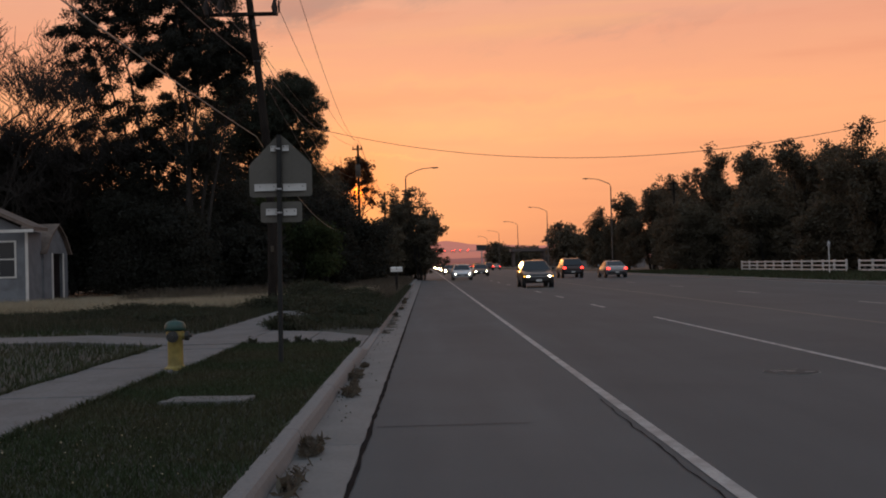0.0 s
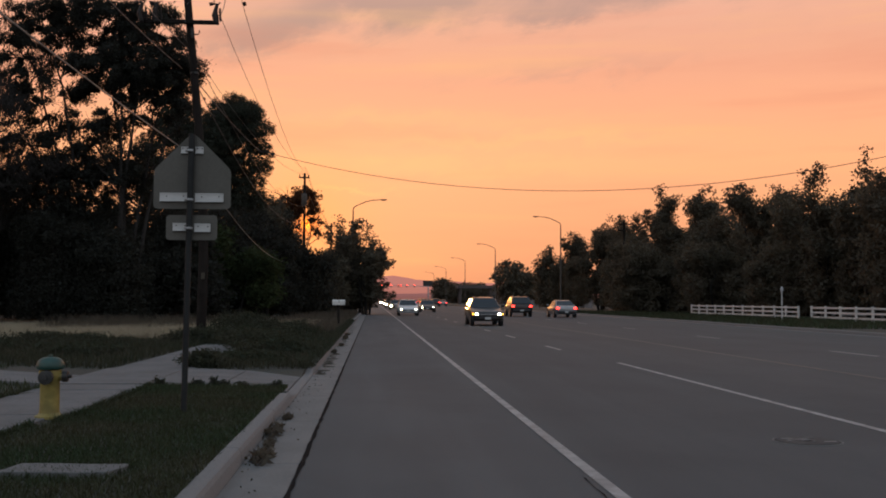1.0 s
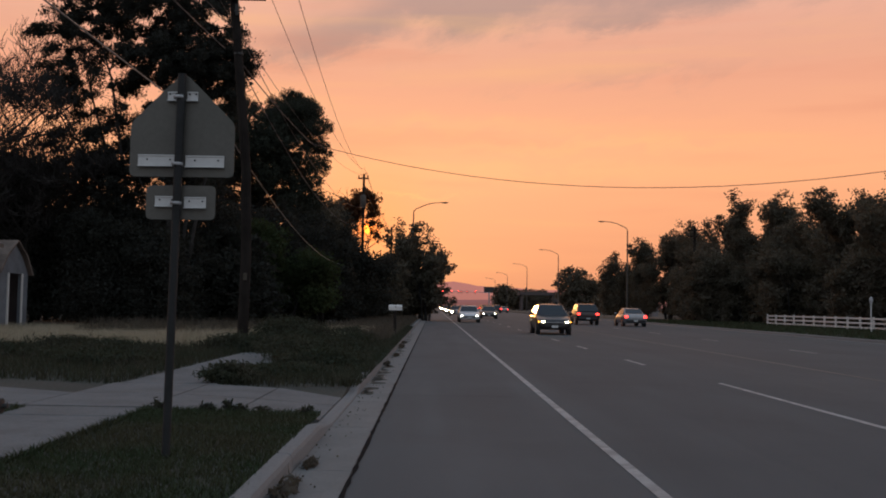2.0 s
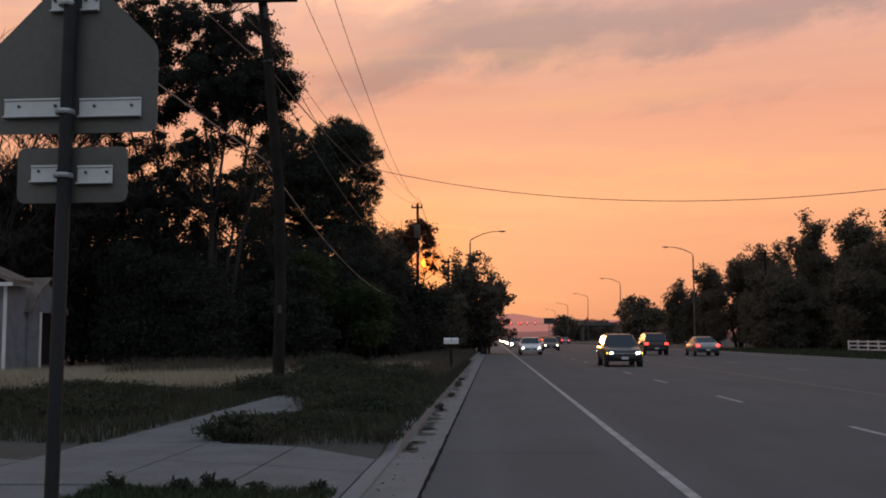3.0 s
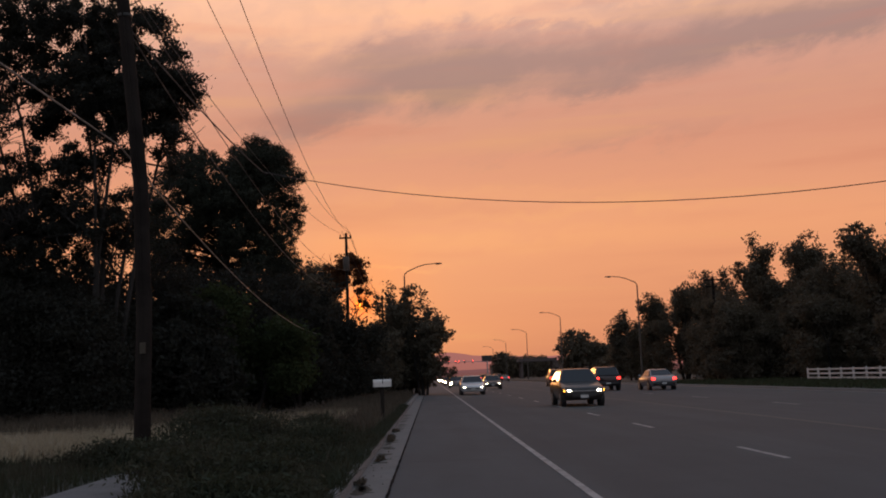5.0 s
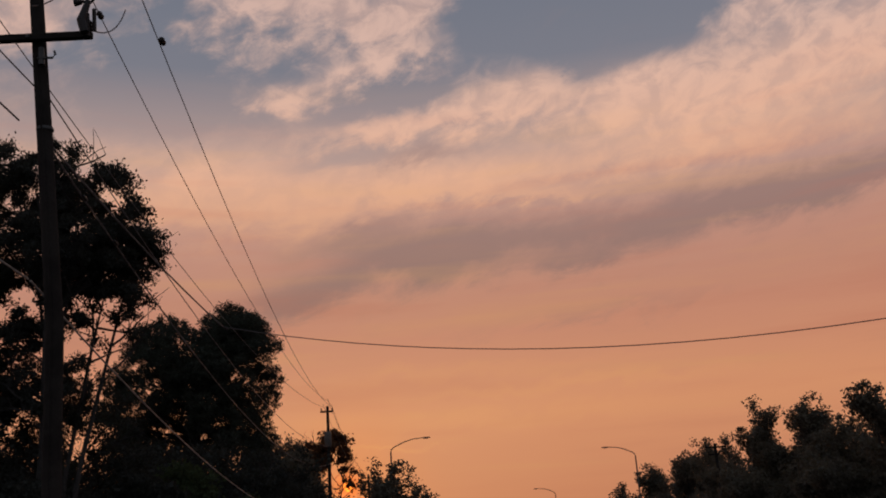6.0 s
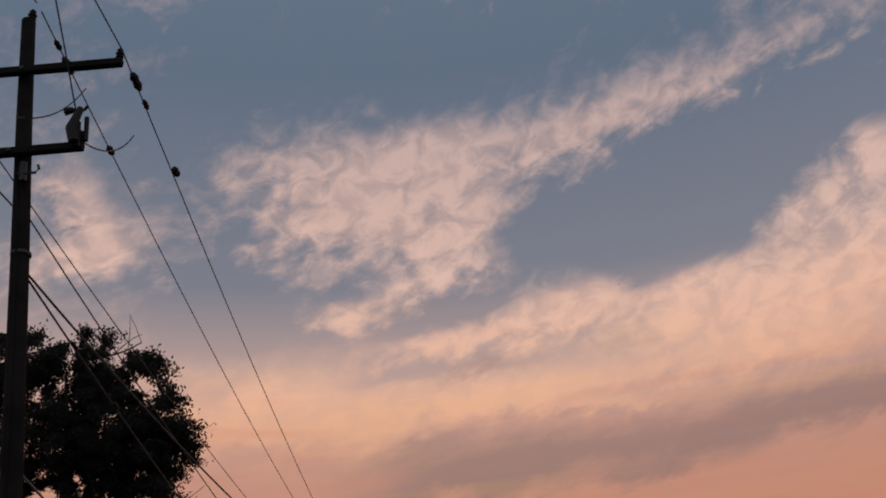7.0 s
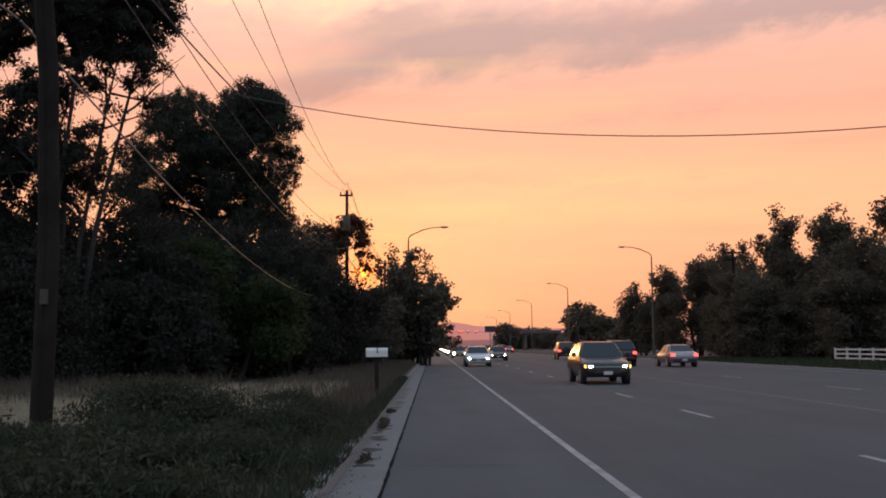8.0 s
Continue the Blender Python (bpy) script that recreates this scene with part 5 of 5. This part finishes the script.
for side_x, reach in ((-3.0, 15.0), (23.0, -13.0)):
    q = thing("traffic_signal", "mast arm traffic signal showing red", "traffic signal", (side_x, 428, 0.1))
    part("mast", Build().tube([(0, 0, 0), (0, 0, 7.2)], [0.2, 0.14], 8), GALV, q)
    part("arm", Build().tube([(0, 0, 6.9), (reach, 0, 7.3)], [0.12, 0.07], 8), GALV, q)
    for f in (0.45, 0.7, 0.97):
        hd = part("signal_head", Build().box(reach * f - 0.2, reach * f + 0.2, -0.2, 0.1, 6.5, 7.6, 0.03), TRIM, q)
        part("red_lens", Build().lathe([(0.14, -0.215), (0.14, -0.201)], 10, (reach * f, 0, 7.4), "y"), RED_ON, hd)
q = thing("billboard", "dark roadside billboard on a post", "billboard", (17.5 + 6, 440, 0.1))
part("post", Build().tube([(0, 0, 0), (0, 0, 7)], 0.25, 8), GALV, q)
part("panel", Build().box(-2.2, 2.2, -0.2, 0.2, 7.001, 9.6, 0.05), TRIM, q)


def ridge(name, y, x0, x1, peaks, colour, label):
    n = 160
    v = []
    for i in range(n + 1):
        x = x0 + (x1 - x0) * i / n
        h = sum(a * math.exp(-((x - c) / w) ** 2) for c, w, a in peaks)
        h += 5.0 * noise.noise((x * 0.008, y, 0)) + 2.5 * noise.noise((x * 0.03, y, 5))
        h = max(4.0, h)
        v += [(x, y, -5.0), (x, y, h * 0.6), (x + 3, y + 60, h)]
    f = []
    for i in range(n):
        for k in range(2):
            f.append((i * 3 + k, i * 3 + 3 + k, i * 3 + 4 + k, i * 3 + 1 + k))
    # aerial haze is painted as an even glow over the ridge
    mt = lamp_mat(name + "_haze_glow", colour, 1.0)
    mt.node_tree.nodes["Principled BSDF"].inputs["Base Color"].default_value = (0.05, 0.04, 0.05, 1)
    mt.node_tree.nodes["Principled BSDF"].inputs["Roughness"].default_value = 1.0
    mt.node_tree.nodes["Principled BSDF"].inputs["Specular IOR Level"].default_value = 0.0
    return solo(name, mesh_of(name, v, f, True), mt, label, "mountains", kind="structure")


ridge("backdrop_mountains", 4300, -2500, 2600, [(140, 120, 60), (20, 110, 62), (300, 130, 58), (450, 130, 40), (640, 180, 50), (900, 300, 45), (-300, 300, 40), (-1200, 500, 60), (1700, 500, 50)], lin(178, 110, 97)[:3], "distant mountain ridge with reddish haze painted as glow")
ridge("backdrop_hills", 3000, -2500, 2600, [(20, 300, 18), (500, 300, 17), (-600, 400, 22), (1200, 500, 20)], lin(128, 80, 74)[:3], "low hills before the mountains, haze painted as glow")


# ---- vehicles ----
def rounded_section(w, z0, z1, r=0.12, tuck=0.06):
    """Half-section of a car body as a closed ring in x, z."""
    q = []
    for sx in (1, -1):
        pts = [(w - tuck - 0.05, z0), (w - tuck, z0 + 0.08), (w, z0 + (z1 - z0) * 0.45), (w - 0.02, z1 - r), (w - 0.06, z1 - r * 0.35), (w - 0.16, z1)]
        q += [(sx * a, c) for a, c in (pts if sx > 0 else pts[::-1])]
    return q


def car(name, label, kind, paint, at, rz, lights="head", group="vehicles on the road"):
    """A car with its nose at -y."""
    r = thing(name, label, "car", at, rz, group)
    S = {"sedan": dict(L=4.85, W=0.92, H=1.43, belt=0.93, hood=0.84, nose=0.68, tail=0.99, g=(1.45, 2.15, 3.35, 4.35)),
         "wagon": dict(L=4.6, W=0.89, H=1.56, belt=1.0, hood=0.93, nose=0.76, tail=1.02, g=(1.30, 1.95, 3.75, 4.5)),
         "suv": dict(L=4.75, W=0.95, H=1.74, belt=1.12, hood=1.05, nose=0.90, tail=1.12, g=(1.40, 1.95, 4.15, 4.66)),
         "jeep": dict(L=4.3, W=0.92, H=1.82, belt=1.15, hood=1.12, nose=1.05, tail=1.12, g=(1.55, 1.80, 4.1, 4.25)),
         "pickup": dict(L=5.7, W=0.98, H=1.85, belt=1.2, hood=1.15, nose=1.02, tail=1.2, g=(1.65, 2.2, 3.35, 3.7))}[kind]
    L, Wd, H = S["L"], S["W"], S["H"]
    g0, g1, g2, g3 = S["g"]
    zb = 0.26 if kind in ("sedan", "wagon") else 0.34
    st = [(0.0, Wd * 0.80, zb + 0.10, S["nose"] - 0.12), (0.06, Wd * 0.88, zb + 0.03, S["nose"] - 0.03), (0.25, Wd * 0.96, zb, S["nose"] + 0.03), (0.7, Wd, zb, S["hood"] - 0.04), (g0, Wd, zb, S["belt"]),
          (L * 0.55, Wd, zb, S["belt"] + 0.01), (g3, Wd * 0.99, zb, S["tail"]), (L - 0.2, Wd * 0.96, zb + 0.02, S["tail"] - 0.02), (L - 0.05, Wd * 0.9, zb + 0.06, S["tail"] - 0.06), (L, Wd * 0.82, zb + 0.14, S["tail"] - 0.16)]
    body = Build().rings([[(x, y - L / 2, z) for x, z in rounded_section(w, a, c)] for y, w, a, c in st])
    # cabin
    wt = Wd * (0.72 if kind in ("sedan", "wagon") else 0.78)
    wb = Wd * 0.94
    zt = H - 0.03
    zbm = S["belt"] - 0.03
    prof = [(g0, zbm, wb, 0)]
    for f in (0.0, 0.15, 0.4, 0.65, 0.85, 1.0):
        prof.append((g1 + (g2 - g1) * f, zt - 0.01 - 0.02 * f + 0.05 * math.sin(math.pi * f), wt * (1 - 0.03 * f + 0.02 * math.sin(math.pi * f)), 1))
    prof.append((g3, zbm, wb * 0.95, 0))
    v = []
    for y, z, w, up in prof:
        d = 0.075 * up
        half = [(wb if up else w, zbm), (w, z - d), (w - 0.02 * up, z - d * 0.5), (w - 0.09 * up, z)]
        v += [(x, y - L / 2, q) for x, q in half] + [(-x, y - L / 2, q) for x, q in half[::-1]]
    f = []
    for k in range(len(prof) - 1):
        f += [(k * 8 + i, k * 8 + i + 1, k * 8 + i + 9, k * 8 + i + 8) for i in range(7)]
    body.add(v, f)
    part("body", body, paint, r, smooth=True)

    def pane(nm, a, c, d, e, out):
        """A thin pane on the four corners given, pushed out along out."""
        q = [Vector(t) for t in (a, c, d, e)]
        m = sum(q, Vector()) / 4
        q = [m + (t - m) * 0.90 for t in q]
        o = Vector(out).normalized()
        part(nm, Build().rings([[t + o * 0.002 for t in q], [t + o * 0.008 for t in q]]), DARK_GLASS, r, "dark tinted glass")
    h = L / 2
    pane("windscreen", (-wb, g0 - h, zbm), (wb, g0 - h, zbm), (wt, g1 - h, zt), (-wt, g1 - h, zt), (0, -(zt - zbm), (g1 - g0)))
    pane("rear_window", (wb * 0.95, g3 - h, zbm), (-wb * 0.95, g3 - h, zbm), (-wt * 0.98, g2 - h, zt), (wt * 0.98, g2 - h, zt), (0, (zt - zbm), (g3 - g2)))
    mid = (g1 + g2) / 2 + 0.1
    for s in (1, -1):
        for nm, ya, yb, yc, yd in (("front_side_window", g0 + 0.25, mid, mid, g1), ("rear_side_window", mid + 0.06, g3 - 0.3, g2, mid + 0.06)):
            pane(nm, (s * wb, ya - h, zbm + 0.06), (s * wb, yb - h, zbm + 0.06), (s * wt, yc - h, zt - 0.05), (s * wt, yd - h, zt - 0.05), (s * (zt - zbm), 0, wb - wt))
    wr = 0.33 if kind in ("sedan", "wagon") else 0.38
    for y in (0.88, L - 0.95):
        for s in (1, -1):
            x = s * (Wd - 0.11)
            part("wheel_arch", Build().lathe([(wr + 0.07, s * (Wd - 0.2)), (wr + 0.07, s * (Wd + 0.004)), (wr * 0.5, s * (Wd + 0.005))], 18, (0, y - h, wr + 0.02), "x"), TRIM, r)
            w = part("wheel", Build().lathe([(wr * 0.7, s * 0.10), (wr * 0.93, s * 0.112), (wr, s * 0.07), (wr, -s * 0.1), (wr * 0.7, -s * 0.11)], 20, (x, y - h, wr), "x"), RUBBER, r, "black tyre", True)
            part("rim", Build().lathe([(wr * 0.68, s * 0.121), (wr * 0.64, s * 0.1215), (wr * 0.5, s * 0.122), (wr * 0.12, s * 0.124)], 12, (x, y - h, wr), "x"), RIM, w, "alloy rim")
    zl = S["nose"] - 0.12
    for s in (1, -1):
        x0, x1 = sorted((s * (Wd - 0.40), s * (Wd - 0.10)))
        hl = part("headlight", Build().box(x0, x1, -h + 0.0, -h + 0.16, zl - 0.06, zl + 0.09, 0.03), DARK_GLASS if lights != "head" else GALV, r)
        if lights == "far":
            part("bulb", Build().lathe([(0.15, -h - 0.03), (0.15, -h - 0.01), (0.03, -h - 0.009)], 10, (s * (Wd - 0.25), 0, zl + 0.01), "y"), HEAD_WARM, hl, "glowing headlight")
        if lights == "head":
            x0, x1 = sorted((s * (Wd - 0.36), s * (Wd - 0.20)))
            part("bulb", Build().box(x0, x1, -h - 0.012, -h + 0.03, zl - 0.025, zl + 0.05, 0.025), HEAD_ON, hl, "glowing headlight")
            if kind in ("wagon",):
                part("indicator", Build().box(s * (Wd - 0.09) - 0.03, s * (Wd - 0.09) + 0.03, -h + 0.04, -h + 0.12, zl - 0.03, zl + 0.06, 0.01), INDICATOR, hl)
        zz = S["tail"] - 0.22
        x0, x1 = sorted((s * (Wd - 0.34), s * (Wd - 0.06)))
        part("tail_light", Build().box(x0, x1, h - 0.12, h + 0.012, zz - 0.09, zz + 0.09, 0.03), TAIL_ON if lights == "tail" else TRIM, r, "red tail light")
        part("mirror", Build().box(min(s * (Wd + 0.02), s * (Wd + 0.2)), max(s * (Wd + 0.02), s * (Wd + 0.2)), g0 + 0.25 - h, g0 + 0.37 - h, S["belt"] + 0.0, S["belt"] + 0.15, 0.03), paint, r)
    part("grille", Build().box(-0.5, 0.5, -h - 0.008, -h + 0.06, zb + 0.14, zl - 0.02, 0.02), TRIM, r)
    part("chrome_bar", Build().box(-0.52, 0.52, -h - 0.016, -h - 0.0085, zl - 0.02, zl + 0.012, 0.003), RIM, r)
    part("rear_bumper", Build().box(-Wd * 0.84, Wd * 0.84, h - 0.1, h + 0.04, zb + 0.1, zb + 0.3, 0.05), TRIM, r)
    part("number_plate", Build().box(-0.16, 0.16, h + 0.041, h + 0.05, zb + 0.14, zb + 0.26, 0.003), BRACE, r)
    part("front_plate", Build().box(-0.16, 0.16, -h - 0.022, -h - 0.0165, zb + 0.1, zb + 0.22, 0.003), BRACE, r)
    if kind in ("wagon", "suv"):
        for s in (1, -1):
            part("roof_rail", Build().tube([(s * wt * 0.86, g1 + 0.2 - h, H + 0.0), (s * wt * 0.86, g1 + 0.3 - h, H + 0.05), (s * wt * 0.86, g2 - 0.2 - h, H + 0.05), (s * wt * 0.86, g2 - 0.1 - h, H)], 0.018, 6), TRIM, r)
    if kind == "jeep":
        part("spare_wheel", Build().lathe([(0.2, h + 0.05), (0.36, h + 0.06), (0.38, h + 0.18), (0.2, h + 0.24)], 18, (0, 0, 0.95), "y"), RUBBER, r)
    return r


car("oncoming_wagon", "dark bronze station wagon with headlights on", "wagon", CAR_BROWN, (6.3, 61.0, 0), 0)
car("oncoming_sedan", "black sedan with headlights on", "sedan", CAR_BLACK, (6.4, 124, 0), 0)
white = car("oncoming_sedan", "white sedan with headlights on", "sedan", CAR_WHITE, (3.2, 96, 0), 0)
away = car("departing_suv", "dark red sport utility vehicle with red tail lights", "suv", CAR_GREY, (12.8, 93, 0), 180, "tail")
silver = car("departing_sedan", "silver sedan with red tail lights", "sedan", CAR_SILVER, (15.9, 89, 0), 180, "tail")
jeep = car("departing_jeep", "black boxy off-roader with a spare wheel behind", "jeep", CAR_BLACK, (13.7, 129, 0), 180, "tail")
car("parked_pickup", "silver pickup truck standing across a driveway", "pickup", CAR_SILVER, (-5.2, 108.5, 0.12), -80, "none")
far_car = car("oncoming_sedan", "grey sedan far off with glaring headlights", "sedan", CAR_GREY, (3.3, 150, 0), 0, "far")
for x, y in ((6.3, 172), (3.2, 190), (6.2, 222), (3.3, 240), (6.4, 275), (3.2, 300), (6.2, 330), (3.2, 360), (6.3, 385)):
    copy_thing(far_car, pose(x, y, 0))
for x, y, src in ((13.8, 230, away), (16.8, 250, silver), (13.6, 280, jeep), (16.6, 310, away), (13.6, 340, silver), (16.8, 362, jeep), (13.6, 380, away), (10.6, 395, silver), (10.8, 410, away), (13.4, 415, jeep)):
    copy_thing(src, pose(x, y, 0, 0, 0, 180))


# ---- grass, weeds and shrubs ----
def scatter(n, x0, x1, y0, y1, rng, keep=None, thin=0.0):
    x = rng.uniform(x0, x1, n)
    y = rng.uniform(y0, y1, n)
    m = np.array([(noise.noise((a * 0.55, c * 0.55, 7.0)) > thin - 0.5) and (keep is None or keep(a, c)) for a, c in zip(x, y)])
    x, y = x[m], y[m]
    return np.array([(a, c, land(a, c) - 0.01) for a, c in zip(x, y)])


def off_paths(x, y):
    if -4.58 < x < (-3.28 if y < 14 else -3.1) and y < 32.0:
        return False
    return not (18.7 < y < (22.25 if x > -6.2 else 20.5) and -12 < x < -1.0)


g = np.random.default_rng(5)
solo("lawn_grass", blades(scatter(95000, -3.35, -1.14, -1.0, 18.8, g, off_paths, -2), 0.062, 0.010, g, 0.9), LAWN, "short dark lawn grass beside the kerb", "grass", kind="stuff")
solo("lawn_grass", blades(scatter(60000, -16, -4.5, -2.0, 22.3, g, off_paths, -2), 0.10, 0.016, g, 0.6), LAWN, "patchy dark grass beyond the sidewalk", "grass", kind="stuff")
solo("verge_grass", blades(scatter(90000, -17, -1.14, 22.2, 44, g, off_paths, -2), 0.17, 0.016, g, 0.5), WEED, "rough dark verge grass", "grass", kind="stuff")
solo("dry_grass", blades(scatter(90000, -32, -5.4, 35.5, 52, g, off_paths, 0.15), 0.30, 0.018, g, 0.9), DRY, "pale tall dry grass before the thicket", "grass", kind="stuff")
solo("dry_grass", blades(scatter(16000, -9.5, -2.4, 38.5, 51, g, off_paths, 0.1), 0.36, 0.016, g, 1.0), DRY, "thin pale dry grass about the pole", "grass", kind="stuff")
solo("dry_grass", blades(scatter(14000, -4.9, -1.3, 40, 95, g, None, 0.2), 0.42, 0.03, g, 0.6), DRY_DARK, "dry grass tufts beside the kerb", "grass", kind="stuff")
solo("verge_grass", blades(scatter(22000, 20.8, 32, 50, 120, g, None, 0.2), 0.22, 0.06, g, 0.4), LAWN, "dark grass on the far verge", "grass", kind="stuff")
solo("verge_grass", blades(scatter(7000, -13, -5.5, 44, 52, g, None, 0.3), 0.6, 0.018, g, 0.6), DRY_DARK, "taller withered grass before the thicket", "grass", kind="stuff")
solo("verge_grass", blades(scatter(2600, -12, -1.14, 22.3, 36, g, off_paths, 0.45), 0.3, 0.010, g, 0.8), DRY_DARK, "scattered dry stalks in the verge", "grass", kind="stuff")


def shrub(at, w, d, h, seed, n, mt, label, size=0.08, name="shrub"):
    rg = np.random.default_rng(seed)
    rr = random.Random(seed)
    r = thing(name, label, "shrub", at)
    b = Build()
    tips = []
    for k in range(22):
        a = rr.uniform(0, 2 * math.pi)
        q = rr.random() ** 0.6
        e = Vector((math.cos(a) * w * 0.5 * q, math.sin(a) * d * 0.5 * q, h * (1.05 - 0.5 * q * q) * rr.uniform(0.6, 1.05)))
        s = e * 0.15
        s.z = -0.02
        m = s.lerp(e, 0.5) + Vector((0, 0, 0.1 * h))
        b.tube([s, m, e], [0.012, 0.009, 0.004], 4)
        tips += [tuple(s.lerp(e, 0.45)), tuple(m.lerp(e, 0.4)), tuple(e), tuple(m.lerp(e, 0.75))]
    part("stalk", b, BARK, r)
    T = np.array(tips)
    c = T[rg.integers(0, len(T), n)] + rg.normal(size=(n, 3)) * np.array([0.09 * w, 0.09 * d, 0.12 * h])
    c[:, 2] = np.abs(c[:, 2]) + 0.01
    part("foliage", quads(c, size, rg, 3.6, -0.6), mt, r)
    return r


for k, (x, y, w, d, h, n) in enumerate(((-2.4, 24.5, 1.9, 2.2, 0.3, 2600), (-2.0, 27.0, 1.6, 2.4, 0.55, 2400), (-2.7, 29.6, 2.0, 2.6, 0.7, 3000), (-3.4, 33.2, 2.4, 2.4, 0.8, 3200), (-2.2, 32.5, 1.6, 2.6, 0.55, 2200), (-4.0, 37.0, 2.4, 2.6, 1.2, 4200),
                                         (-2.3, 36.4, 1.6, 2.8, 0.6, 2200), (-2.6, 40.5, 1.8, 3.0, 0.7, 2200), (-7.0, 30.0, 2.2, 2.2, 0.6, 2000), (-9.0, 33.0, 2.6, 2.2, 0.6, 2000), (-6.0, 26.0, 2.0, 2.2, 0.5, 1800), (-8.5, 27.5, 2.4, 2.2, 0.5, 1800), (-3.0, 22.9, 1.0, 0.9, 0.45, 1200), (-5.0, 33.6, 1.8, 1.8, 0.7, 1800))):
    shrub((x, y, land(x, y)), w, d, h * 0.62, 300 + k, int(n * 3.2), WEED, "sprawling dark weeds on the verge", 0.024)
for k in range(10):
    rr = random.Random(700 + k)
    y = 7 + 44 * rr.random()
    if 18.4 < y < 22.4:
        continue
    shrub((KERB_L + 0.06 + rr.random() * 0.1, y, 0.005), 0.12 + 0.12 * rr.random(), 0.4 + 0.9 * rr.random(), 0.03 + 0.05 * rr.random(), 700 + k, 90, DRY_DARK, "small weed growing in the gutter joint", 0.03, "gutter_weed")
for k in range(9):
    rr = random.Random(800 + k)
    shrub((-3.2 + 2.1 * rr.random(), 18.55 + 0.12 * rr.random(), 0.13), 0.2, 0.14, 0.05 + 0.09 * rr.random(), 800 + k, 50, WEED, "weed tuft along the drive edge", 0.02, "edge_weed")

for k, (y, w, d, h) in enumerate(((8.9, 0.20, 0.45, 0.035), (13.3, 0.12, 0.8, 0.03), (15.6, 0.12, 0.7, 0.03))):
    shrub((KERB_L + 0.11, y, 0.005), w, d, h, 860 + k, 420, DRY_DARK, "withered weed clump in the gutter", 0.014, "gutter_weed")

ky = g.uniform(22.4, 62, 9000)
ky = ky[np.array([noise.noise((q * 0.9, 3.0, 1.0)) > -0.15 for q in ky])]
kx = g.uniform(-1.35, -1.0, len(ky))
edge = np.stack([kx, ky, np.full(len(ky), 0.125)], 1)
solo("kerb_grass", blades(edge, 0.19, 0.014, g, 1.4), WEED, "ragged grass hanging over the kerb", "grass", kind="stuff")
ey = g.uniform(-2, 18.6, 9000)
creep = np.array([0.10 * noise.noise((q * 0.8, 9.0, 2.0)) + 0.06 * noise.noise((q * 3.0, 4.0, 2.0)) for q in ey])
ex = np.where(g.random(len(ey)) < 0.6, np.where(ey < 14, -3.30, -3.12) - np.abs(creep) * g.random(len(ey)) * 1.6 + 0.04, -4.52 + np.abs(creep) * g.random(len(ey)) * 1.6 - 0.04)
solo("edge_grass", blades(np.stack([ex, ey, np.full(len(ey), 0.135)], 1), 0.07, 0.011, g, 1.1), LAWN, "grass creeping over the sidewalk edges", "grass", kind="stuff")
# washed-down soil lying in the gutter
b = Build()
rr = random.Random(91)
for k in range(60):
    y = 22.3 + 34 * rr.random() ** 1.4
    w, d = rr.uniform(0.08, 0.30), rr.uniform(0.15, 0.7)
    x = KERB_L + 0.02 + w * 0.5
    rim = []
    for i in range(11):
        q = 2 * math.pi * i / 11
        f = 1 + 0.9 * noise.noise((k * 3.1, math.cos(q) * 2.2, math.sin(q) * 2.2))
        rim.append((max(KERB_L + 0.003, x + 0.5 * w * f * math.cos(q)), y + 0.5 * d * f * math.sin(q)))
    b.rings([[(px, py, 0.002) for px, py in rim], [(x + (px - x) * 0.7, y + (py - y) * 0.7, 0.009) for px, py in rim]])
solo("gutter_dirt", b, SOIL, "dark soil washed into the gutter", "dirt", kind="stuff")
# clover heads in the lawn and litter in the gutter
f = scatter(150, -3.25, -1.5, 4.6, 9.5, g, off_paths, 0.45)
f[:, 2] += 0.06
solo("clover_flowers", quads(f, 0.014, g, 1.1), DRY, "tiny pale clover heads in the lawn", "flowers", kind="stuff")
lf = np.array([(KERB_L + 0.02 + 0.3 * abs(g.normal()) * 0.5, yy, 0.010) for yy in g.uniform(5, 40, 220)])
solo("dead_leaves", quads(lf, 0.019, g, 1.4), DRY_DARK, "scattered dead leaves in the gutter", "leaf litter", kind="stuff")
